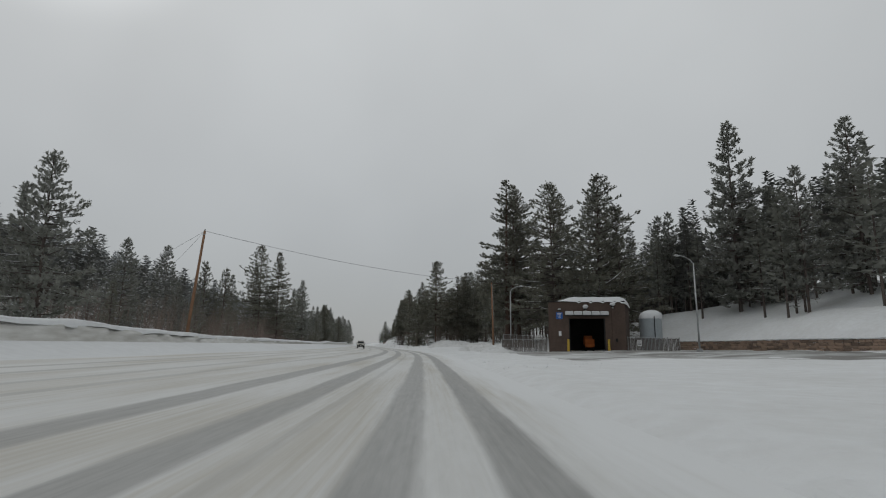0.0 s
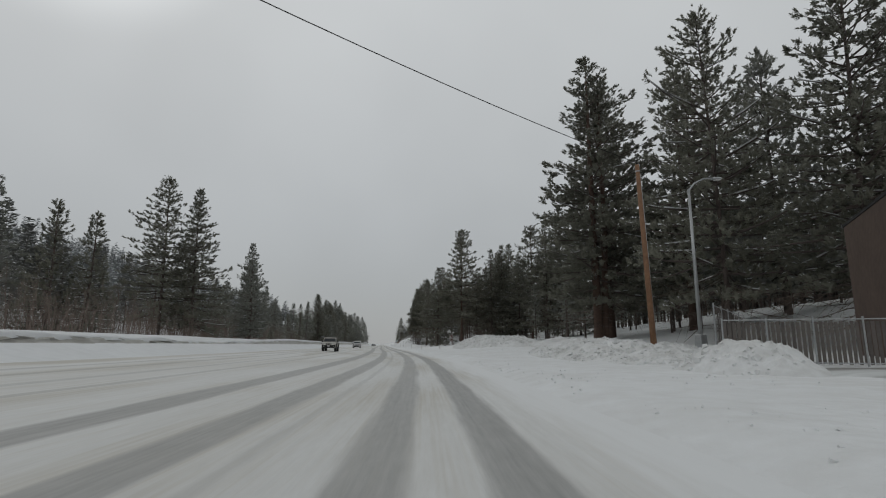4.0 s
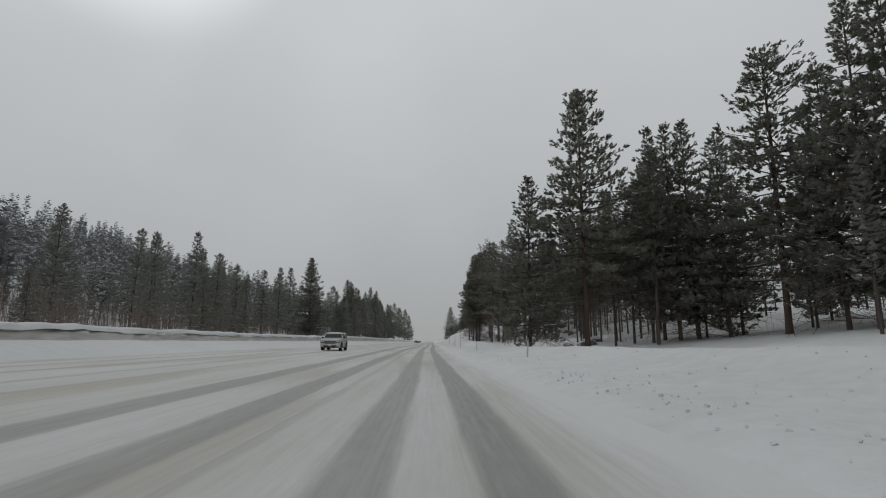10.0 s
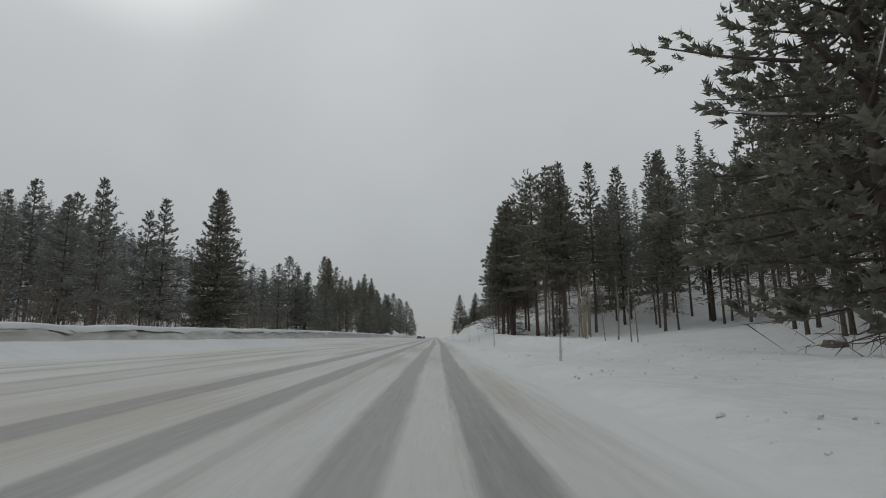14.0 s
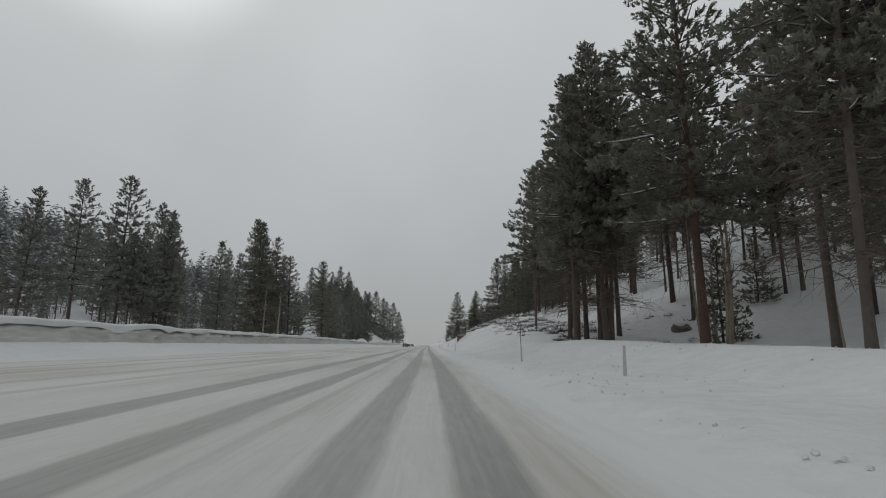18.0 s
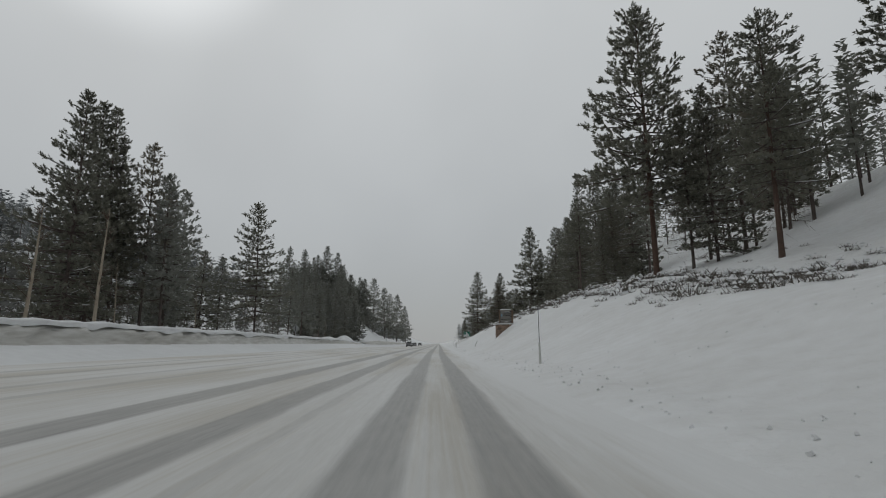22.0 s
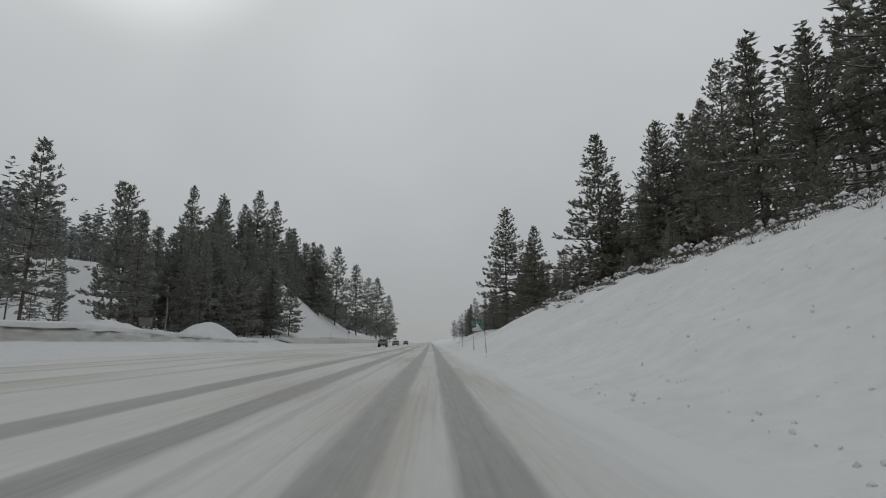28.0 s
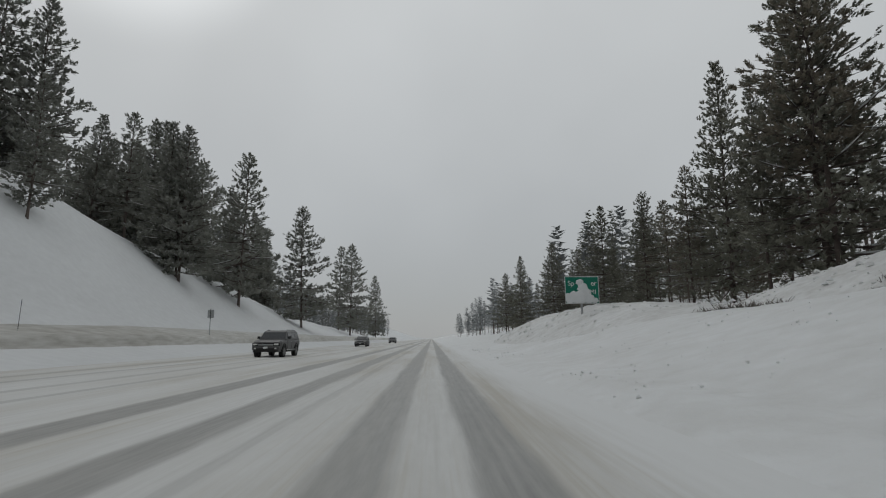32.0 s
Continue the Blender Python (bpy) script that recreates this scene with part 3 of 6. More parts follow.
pine(FULL, -27.5, 414.0, 24.3)
pine(FULL, -19.3, 453.7, 37.9)
pine(FULL, -28.5, 500.4, 36.4)
pine(FULL, -25.8, 496.2, 37.3)
pine(FULL, -26.3, 479.4, 37.0)
pine(FULL, -29.2, 465.0, 31.7)
pine(FULL, -34.0, 509.5, 31.8)
pine(FULL, -25.6, 487.8, 35.8)
pine(FULL_FAR, -32.5, 42.3, 16.9)
pine(SLIM_FAR, -73.2, 138.4, 26.5)
pine(SLIM_FAR, -35.5, 43.9, 14.6)
pine(YOUNG, -42.9, 68.4, 8.9)
pine(YOUNG, -42.9, 91.8, 9.7)
pine(YOUNG, -42.3, 104.6, 8.7)
pine(FULL, -51.2, 147.1, 28.6)
pine(FULL, -46.3, 147.7, 26.8)
pine(FULL_FAR, -44.2, 166.4, 20.9)
pine(YOUNG, -58.3, 140.3, 20.6)
pine(YOUNG, -63.1, 138.5, 22.1)
pine(FULL_FAR, -47.5, 174.4, 19.3)
pine(FULL_FAR, -52.4, 184.6, 20.3)
pine(SLIM_FAR, -63.4, 178.4, 26.9)
pine(SLIM_FAR, -73.1, 182.2, 24.6)
pine(SLIM_FAR, -72.5, 248.3, 21.4)
pine(SLIM_FAR, -72.8, 236.9, 19.1)
pine(FULL, -64.7, 285.6, 22.3)
pine(SLIM_FAR, -61.1, 260.1, 16.1)
pine(YOUNG, -56.8, 238.5, 11.7)
pine(YOUNG, -57.2, 227.2, 10.3)
pine(SLIM_FAR, -92.0, 257.4, 24.6)
pine(SLIM_FAR, -95.8, 269.1, 25.2)
pine(FULL_FAR, -80.2, 225.9, 21.6)
pine(YOUNG, -49.4, 192.1, 6.6)
pine(SLIM_FAR, -94.0, 284.5, 25.2)
pine(SLIM_FAR, -92.9, 290.5, 24.7)
pine(FULL, -63.0, 282.3, 21.6)
pine(SLIM_FAR, -65.2, 274.3, 18.0)
pine(SLIM_FAR, -68.4, 275.5, 17.2)
pine(SLIM_FAR, -69.7, 270.3, 17.1)
pine(FULL_FAR, -78.4, 274.6, 19.4)
pine(SLIM_FAR, -75.9, 264.4, 17.0)
pine(FULL_FAR, -71.2, 253.7, 16.9)
pine(SLIM_FAR, -75.4, 254.7, 19.3)
pine(FULL, -82.6, 377.5, 25.7)
pine(FULL_FAR, -75.1, 336.5, 18.6)
pine(SLIM_FAR, -77.1, 330.5, 14.6)
pine(SLIM_FAR, -75.1, 318.6, 15.2)
pine(SLIM_FAR, -72.6, 321.4, 16.7)
pine(SLIM_FAR, -73.8, 328.8, 19.4)
pine(SLIM_FAR, -71.5, 333.1, 16.0)
pine(SLIM, -85.7, 384.5, 27.5)
pine(SLIM, -84.5, 390.0, 25.3)
pine(FULL_FAR, -78.8, 359.3, 16.9)
pine(YOUNG, -71.8, 310.2, 8.9)
pine(SLIM_FAR, -99.6, 489.2, 19.5)
pine(SLIM_FAR, -70.8, 331.7, 16.2)
pine(SLIM_FAR, -70.7, 328.5, 14.1)
pine(SLIM_FAR, -69.9, 342.0, 14.5)
pine(SLIM_FAR, -72.3, 350.5, 14.4)
pine(SLIM_FAR, -71.6, 327.7, 12.7)
pine(SLIM_FAR, -73.0, 336.1, 15.8)
pine(FULL, -86.7, 384.4, 28.1)
pine(SLIM, -84.8, 385.8, 24.3)
pine(SLIM_FAR, -84.0, 393.5, 20.8)
pine(YOUNG, -84.1, 400.8, 14.0)
pine(YOUNG, -71.6, 352.5, 7.0)
pine(SLIM_FAR, -110.0, 557.0, 29.6)
pine(FULL_FAR, -101.3, 487.1, 18.6)
pine(SLIM_FAR, -100.6, 469.1, 20.5)
pine(SLIM_FAR, -96.0, 412.9, 26.1)
pine(FULL_FAR, -90.2, 401.0, 17.2)
pine(SLIM_FAR, -86.4, 409.2, 14.4)
pine(SLIM_FAR, -90.9, 439.1, 17.9)
pine(SLIM_FAR, -80.0, 387.2, 20.2)
pine(SLIM_FAR, -93.0, 406.4, 20.9)
pine(SLIM_FAR, -84.4, 429.5, 15.5)
pine(SLIM_FAR, -89.0, 446.4, 16.5)
pine(FULL_FAR, -96.3, 473.8, 14.9)
pine(FULL_FAR, -103.4, 514.0, 26.3)
pine(FULL_FAR, -108.1, 557.3, 28.9)
pine(FULL_FAR, -87.4, 429.4, 11.0)
pine(SLIM_FAR, -98.4, 467.8, 19.7)
pine(SLIM_FAR, -90.0, 459.2, 14.3)
pine(SLIM_FAR, -96.4, 474.6, 16.3)
pine(SLIM_FAR, -100.7, 476.6, 16.5)
pine(FULL_FAR, -102.1, 492.1, 20.6)
pine(FULL_FAR, -100.2, 499.3, 21.2)
pine(FULL_FAR, -108.0, 523.8, 27.2)
pine(SLIM_FAR, -105.3, 532.9, 23.6)
pine(FULL_FAR, -109.2, 558.2, 28.6)
pine(FULL_FAR, -108.5, 573.6, 31.4)
pine(FULL_FAR, -110.9, 604.0, 29.9)
pine(FULL_FAR, -117.8, 660.0, 31.5)
pine(FULL_FAR, -125.1, 720.0, 28.2)
pine(SLIM_FAR, -125.9, 673.5, 33.3)
pine(SLIM_FAR, -103.5, 488.4, 18.8)
pine(FULL_FAR, -108.5, 507.3, 22.6)
pine(FULL, -79.9, 407.9, 22.3)
pine(SLIM, -19.1, 298.6, 27.6)
pine(SLIM, -16.4, 300.5, 28.6)
pine(SLIM, -17.6, 303.4, 25.8)
pine(OLD, -20.0, 313.2, 30.5)
pine(SLIM, -24.7, 321.7, 28.6)
pine(SLIM, -23.9, 322.3, 26.4)
pine(SLIM, -27.2, 321.0, 22.6)
pine(SLIM, -26.7, 329.6, 29.0)
pine(SLIM, -25.0, 336.2, 30.5)
pine(SLIM, -25.2, 341.4, 29.5)
pine(SLIM, -21.7, 336.5, 31.0)
pine(SLIM, -12.7, 336.9, 36.0)
pine(SLIM, -1.8, 336.8, 34.0)
pine(YOUNG, -6.1, 337.2, 12.8)
pine(SPARSE, -28.9, 349.6, 25.6)
pine(SPREAD, -25.9, 397.0, 42.2)
pine(FULL, -21.3, 390.9, 28.5)
pine(SLIM, -17.4, 393.7, 36.0)
pine(SLIM, -9.4, 401.0, 36.0)
pine(OLD, -11.0, 372.7, 40.0)
pine(FULL, -7.1, 407.2, 42.0)
pine(SPARSE, -33.5, 404.3, 22.7)
pine(YOUNG, -30.2, 406.8, 15.5)
pine(SLIM, -29.2, 412.0, 20.0)
pine(FULL, -24.5, 450.2, 38.4)
pine(FULL, -37.3, 507.0, 38.6, 1.1)
pine(FULL, -30.3, 495.5, 35.8)
pine(FULL, -21.7, 502.2, 40.0)
pine(FULL, -48.2, 528.4, 26.5, 1.1)
pine(FULL, -54.2, 498.0, 23.3, 1.1)
pine(SLIM, -50.3, 531.0, 17.5)
pine(SLIM, -48.9, 526.4, 23.0)
pine(YOUNG, -44.6, 517.0, 15.0)
pine(YOUNG, -41.5, 512.0, 17.5)
pine(SLIM, -43.0, 521.0, 20.0)
pine(YOUNG, -38.6, 462.0, 12.6)
pine(YOUNG, -36.9, 468.0, 13.4)
pine(YOUNG, -35.4, 455.0, 13.6)
pine(YOUNG, -39.6, 474.0, 11.6)
pine(YOUNG, -34.0, 446.0, 13.0)
pine(YOUNG, -38.4, 483.0, 13.0)
pine(FULL, -65.1, 565.8, 11.9)
pine(FULL, -61.0, 565.6, 13.6)
pine(FULL, -57.7, 565.3, 12.7)
pine(FULL, -58.0, 545.0, 13.2)
pine(FULL, -54.8, 542.5, 13.8)
pine(SLIM, -51.7, 540.7, 15.4)
pine(FULL, -49.4, 538.5, 23.4, 0.8)
pine(SLIM, -45.8, 537.4, 20.2)
pine(FULL, -67.3, 585.0, 12.0)

# ---- forest behind the front rows ----
wild = random.Random(11)


def open_ground(s, d):
    """Where no wild tree stands: the road, the plough yard and the slopes cut for the road."""
    if -31 < d < 23:
        return True
    if s < 118 and 0 < d < 52 and s > 20:
        return True
    if s < 100 and 0 < d < 70 and s < 60:
        return True
    if 330 < s < 560 and 0 < d < 24:
        return True
    return False


placed = 0
for k in range(700):
    side = wild.random() < 0.55
    s = wild.uniform(40, 600)
    d = wild.uniform(30, 62) if side else -wild.uniform(40, 70)
    if open_ground(s, d) or placed > 18 or (side and wild.random() < 0.4):
        continue
    placed += 1
    x0, y0 = spot(s, d)
    tall = wild.uniform(12, 21) if side else wild.uniform(8, 14)
    if s > 340:
        tall *= 0.85
    pine(wild.choice((FULL_FAR, SLIM_FAR, SLIM_FAR, SLIM_FAR)), x0, y0, land(s, d) + tall)


def small_pine(rng, heap, wood, x, y, z, tall, blades, big=1.0):
    """A pine of a far wood: a stem and a ragged cone of boughs."""
    wood.add(*tube([np.array((x, y, z - 0.5)), np.array((x, y, z + tall * 0.86))], [0.010 * tall, 0.02], 4))
    wide = tall * rng.uniform(0.13, 0.19)
    low = rng.uniform(0.08, 0.28)
    i = np.arange(blades)
    jit = np.array([[rng.random() for _ in range(4)] for _ in range(blades)])
    u = low + (1 - low) * (i + jit[:, 0]) / blades
    w = (u - low) / (1 - low)
    r = wide * (np.minimum(1, 0.6 + 2 * w) * (1 - w) ** 0.8 + 0.05) * (0.7 + 0.45 * jit[:, 1])
    az = i * 2.4 + 0.8 * jit[:, 2] - 0.4
    a = np.stack([0 * u + x, 0 * u + y, z + u * tall], 1)
    out = np.stack([np.cos(az), np.sin(az), 0.5 * jit[:, 3] - 0.15], 1) * r[:, None]
    wide_by = np.stack([np.sin(az), -np.cos(az), 0 * az], 1)
    size = big * (0.02 * tall + 0.11 * r)
    for k in range(3):
        jig = np.array([[rng.random() - 0.5 for _ in range(4)] for _ in range(blades)])
        near = a + out * (0.15 + 0.27 * k + 0.1 * jig[:, 0:1]) + jig[:, 1:4] * (0.35 * r[:, None] + 0.1)
        half = (wide_by + jig[:, 1:4]) * (0.55 * size)[:, None]
        heap.blades(np.stack([near - half, near + half, near + out / np.maximum(0.05, r)[:, None] * (1.5 * size)[:, None] + np.array((0, 0, 0.25)) * size[:, None]], 1))


def wood_stuff(seed, count, ys, ds, tall, blades, needles, label, keep=None, big=1.0, laden=0):
    rng = random.Random(seed)
    heap, wood, load = Heap(), Heap(), Heap()
    dust = np.random.default_rng(seed)
    n = 0
    while n < count:
        s, d = rng.uniform(*ys), rng.uniform(*ds)
        n += 1
        if open_ground(s, d) or (keep and not keep(s, d)):
            continue
        x0, y0 = spot(s, d)
        z, high = land(s, d), rng.uniform(*tall)
        small_pine(rng, heap, wood, x0, y0, z, high, blades, big)
        if laden:
            # clumps of snow on the boughs; their white also pales the wood like haze
            u = dust.uniform(0.2, 0.97, laden)
            r = high * 0.17 * (1.03 - u) * dust.uniform(0.45, 1.1, laden)
            az = dust.uniform(0, 6.3, laden)
            c = np.stack([x0 + r * np.cos(az), y0 + r * np.sin(az), z + u * high], 1)
            f = 0.022 * high * dust.uniform(0.6, 1.4, (laden, 1))
            a = dust.uniform(0, 6.3, laden)
            e = np.stack([np.cos(a), np.sin(a), 0.25 * np.sin(3 * a)], 1) * f
            load.blades(np.stack([c - e, c + e, c + np.stack([-e[:, 1], e[:, 0], 0.9 * f[:, 0]], 1)], 1))
    top = new("far_wood", heap.mesh("far_wood", needles))
    tagged(top, label, "forest", kind="stuff")
    stems = new("stems", wood.mesh("stems", BARK, smooth_faces=True))
    stems.parent = top
    stems["kind"] = "stuff"
    if laden:
        held = new("snow_load", load.mesh("snow_load", SNOW))
        held.parent = top
        held["kind"] = "stuff"


# the woods behind wear needle colours greyed in place of haze
wood_stuff(21, 560, (20, 640), (34, 110), (14, 25), 95, HAZE_GREY, "dense dark pine wood standing in snow behind the roadside")
wood_stuff(22, 560, (0, 760), (-112, -46), (8, 15), 80, HAZE_MID, "dense snow-clad pine wood beyond the far lanes, needles paled for haze", lambda s, d: not 150 < s < 262 or d < -96, 1.4, 34)
# hillside and road's end: palest needles, coloured to stand in for haze
wood_stuff(23, 2700, (40, 1150), (-310, -90), (14, 24), 27, HAZE_PALE, "pine wood rising over the hillside, needles coloured pale for haze", None, 2.1, 46)
wood_stuff(24, 420, (600, 1100), (-100, 110), (14, 24), 60, HAZE_PALE, "pine wood far along the road, needles coloured pale for haze", lambda s, d: abs(d + 8) > 30, 1.7, 40)
wood_stuff(25, 260, (0, 400), (110, 300), (14, 24), 34, HAZE_MID, "snow-clad pine wood on the hill above the yard, needles paled for haze", None, 1.8, 36)


wood_stuff(28, 150, (60, 215), (-125, -62), (14, 22), 110, HAZE_MID, "tall snow-clad pine wood climbing the hill behind the far poles, needles paled for haze", None, 1.3, 34)
wood_stuff(26, 260, (96, 215), (62, 110), (17, 28), 120, HAZE_MID, "tall dark pine wood on the slope behind the plough garage")
wood_stuff(27, 60, (40, 96), (70, 112), (15, 24), 150, HAZE_MID, "tall dark pine wood on the slope above the stone wall")

for s, d, tall in ((338, 33, 22), (350, 34, 21), (331, 38, 22), (342, 41, 20), (356, 39, 20), (318, 36, 21)):
    x0, y0 = spot(s, d)
    pine(SLIM, x0, y0, land(s, d) + tall)
for k in range(22):
    s, d, tall = wild.uniform(238, 300), wild.uniform(27, 44), wild.uniform(17, 25)
    x0, y0 = spot(s, d)
    pine(SLIM, x0, y0, land(s, d) + tall)
for k in range(15):
    s, d, tall = wild.uniform(546, 600), wild.uniform(24, 40), wild.uniform(8, 12.5)
    x0, y0 = spot(s, d)
    pine(wild.choice((FULL, SLIM)), x0, y0, land(s, d) + tall)

# the wood above and before the far cut slope
for k in range(74):
    if k < 22:
        s, d, tall = wild.uniform(474, 511), -wild.uniform(25.8, 38), wild.uniform(8.5, 14.5)
    else:
        s, d, tall = wild.uniform(513, 640), -wild.uniform(41, 58), wild.uniform(16, 25)
    x0, y0 = spot(s, d)
    pine(wild.choice((FULL_FAR, FULL_FAR, SLIM_FAR)), x0, y0, land(s, d) + tall)


# ---- bare trees, brush and shrubs ----
def aspen_meshes(seed, tall):
    rng = np.random.default_rng(seed)
    stem, twigs = Heap(), Heap()
    lean = rng.normal(0, 0.05, 2)
    pts = [np.array((lean[0] * tall * u + 0.12 * math.sin(4 * u), lean[1] * tall * u, tall * u - (0.4 if u == 0 else 0))) for u in (0, 0.2, 0.4, 0.6, 0.8, 1)]
    stem.add(*tube(pts, [0.10, 0.09, 0.078, 0.058, 0.036, 0.012], 7))
    for i in range(22):
        u = rng.uniform(0.25, 0.97)
        a = np.array((lean[0] * tall * u + 0.12 * math.sin(4 * u), lean[1] * tall * u, tall * u))
        az = rng.uniform(0, 6.3)
        span = rng.uniform(0.5, 1.5) * (1.2 - u)
        out = np.array((math.cos(az), math.sin(az), 0.9)) * span
        twigs.add(*tube([a, a + out * 0.5 + rng.normal(0, 0.08, 3), a + out], [0.022, 0.014, 0.005], 4))
        for _ in range(4):
            b = a + out * rng.uniform(0.3, 1)
            twigs.add(*tube([b, b + rng.normal(0, 0.22, 3) + (0, 0, 0.3)], [0.009, 0.003], 3))
    return stem.mesh("trunk", PALE_BARK, smooth_faces=True), twigs.mesh("branches", TWIG, smooth_faces=True)


ASPENS = [(aspen_meshes(31, 9), 9), (aspen_meshes(32, 11), 11), (aspen_meshes(33, 7), 7)]
aspen_first = {}


def aspen(s, d, tall):
    x0, y0 = spot(s, d)
    k = wild.randrange(3)
    meshes, h = ASPENS[k]
    f = 1.2 * tall / h
    turn = pose(x0, y0, land(s, d) - 0.1, 0, 0, wild.uniform(0, 360))
    if k in aspen_first:
        was = aspen_first[k].scale
        return copy_thing(aspen_first[k], turn @ Matrix.Diagonal((f / was[0], f / was[1], f / was[2], 1)))
    ob = new("aspen_tree")
    tagged(ob, "thin bare pale-barked aspen sapling in the snow", "tree", group="bare aspens")
    for name, me in zip(("trunk", "branching"), meshes):
        p = new(name, me)
        p.parent = ob
    ob.matrix_basis = turn @ Matrix.Diagonal((f, f, f, 1))
    aspen_first[k] = ob
    return ob


for s, d, tall in ((258, 15, 5), (262, 17, 5.5), (266, 15.5, 5), (270, 18, 6), (274, 16, 5), (280, 17.5, 6), (286, 19, 6), (292, 20.5, 9), (293.5, 22, 10.5), (296, 21, 8)):
    aspen(s, d, tall)
for s, d, tall in ((298, 22.5, 9), (301, 24, 10), (304, 21.5, 8.5), (312, 20, 9), (315, 22, 11), (317, 21, 10.5), (318.5, 23, 8), (340, -29, 6), (343, -31, 7), (372, -29, 8)):
    aspen(s, d, tall)
for s, d, tall in ((378, -28, 9), (384, -30, 6), (398, -29, 5), (486, -27, 5), (489, -28, 6), (492, -27.5, 5), (495, -29, 6), (470, -29, 5)):
    aspen(s, d, tall)

rng = random.Random(41)
brush = Heap()
for _ in range(2600):
    s, d = rng.uniform(50, 330), -rng.uniform(31, 78)
    if s < 140 and d < -58:
        continue
    x0, y0 = spot(s, d)
    z = land(s, d)
    for _ in range(3):
        tall = rng.uniform(2.5, 6.5)
        a = np.array((x0 + rng.uniform(-0.8, 0.8), y0 + rng.uniform(-0.8, 0.8), z - 0.2))
        lean = np.array((rng.uniform(-0.2, 0.2), rng.uniform(-0.2, 0.2), 1.0)) * tall
        w = np.array((rng.uniform(-1, 1), rng.uniform(-1, 1), 0)) * 0.035
        brush.add([a - w, a + w, a + lean], [(0, 1, 2)])
        for _ in range(5):
            k = rng.uniform(0.3, 0.9)
            b = a + lean * k
            t = np.array((rng.uniform(-0.5, 0.5), rng.uniform(-0.5, 0.5), rng.uniform(0.4, 0.9))) * tall * 0.3
            brush.add([b - w * 0.6, b + w * 0.6, b + t], [(0, 1, 2)])
thicket = new("willow_brush", brush.mesh("willow_brush", WILLOW))
tagged(thicket, "leafless reddish-brown willow brush behind the far snowbank", "brush", kind="stuff")

SAGE = material("grey_sage", (0.175, 0.155, 0.13), (0.085, 0.075, 0.066), scale=3, rough=0.9, bump=0)
sage, capped = Heap(), Heap()
for k in range(1900):
    s = rng.uniform(322, 520)
    d = rng.gauss(17.2, 2.7) if k % 4 else rng.uniform(13, 30)
    # the brush stands in clumps, with open snow between
    if d < 11 or rough_at(s, d * 1.6, 7, 12) < -0.16:
        continue
    x0, y0 = spot(s, d)
    z = land(s, d)
    r = rng.uniform(0.22, 0.68) * (1.45 if k % 7 == 0 else 1.0)
    for _ in range(54):
        az, up = rng.uniform(0, 6.3), rng.uniform(0.12, 1.0)
        a = np.array((x0 + rng.gauss(0, 0.55) * r, y0 + rng.gauss(0, 0.55) * r, z - 0.04))
        q = np.array((0.95 * math.cos(az), 0.95 * math.sin(az), up)) * r * rng.uniform(0.35, 0.85)
        w = np.array((-math.sin(az), math.cos(az), 0)) * r * 0.05
        sage.add([a - w, a + w, a + q], [(0, 1, 2)])
    if rng.random() < 0.5:
        for _ in range(4):
            az = rng.uniform(0, 6.3)
            c = np.array((x0 + 0.7 * r * math.cos(az), y0 + 0.7 * r * math.sin(az), z + rng.uniform(0.2, 0.75) * r))
            ring = [c + np.array((math.cos(i * 1.257), math.sin(i * 1.257), 0)) * r * rng.uniform(0.14, 0.34) for i in range(5)]
            capped.add(ring + [c + (0, 0, 0.22 * r)], [(i, (i + 1) % 5, 5) for i in range(5)])
shrubs = new("sagebrush", sage.mesh("sagebrush", SAGE))
tagged(shrubs, "brown sagebrush poking through snow along the bank's crest", "shrubs", kind="stuff")
caps = new("snow_caps", capped.mesh("snow_caps", SNOW, smooth_faces=True))
caps.parent = shrubs
caps["kind"] = "stuff"


# ---- snow thrown up by the ploughs ----
def bank_top(s):
    return steps(s, (-60, 2.2), (24, 2.5), (56, 1.95), (96, 1.8), (120, 1.55), (166, 2.15), (226, 2.1), (316, 2.5), (379, 2.55), (440, 2.3), (473, 1.5))


def swept(name, ss, profile, *mats):
    verts, faces = [], []
    w = 0
    for s in ss:
        ring = profile(s)
        w = len(ring)
        for d, z in ring:
            x0, y0 = spot(s, d)
            verts.append((x0, y0, z))
    for i in range(len(ss) - 1):
        for j in range(w - 1):
            faces.append((i * w + j, (i + 1) * w + j, (i + 1) * w + j + 1, i * w + j + 1))
    return new(name, mesh_of(name, verts, faces, *mats))


def cut_face(s):
    h = bank_top(s)
    j = 0.22 * rough_at(s, 0, 1.6, 7) + 0.2 * rough_at(s, 3, 5, 8)
    low = 1.26 + 0.12 * rough_at(s, 0, 4, 9)
    return [(-19.0 + j, low - 0.4), (-19.6 + j + 0.3 * rough_at(s, 1, 1.1, 4), low - 0.1 + 0.2 * rough_at(s, 4, 1.3, 1)), (-19.85 + j + 0.35 * rough_at(s, 1, 0.9, 1), low + 0.25 * (h - low)),
            (-19.95 + j + 0.4 * rough_at(s, 2, 0.8, 2), low + 0.5 * (h - low)), (-20.1 + j + 0.4 * rough_at(s, 5, 0.9, 3), low + 0.75 * (h - low)), (-20.35 + j, h - 0.2)]


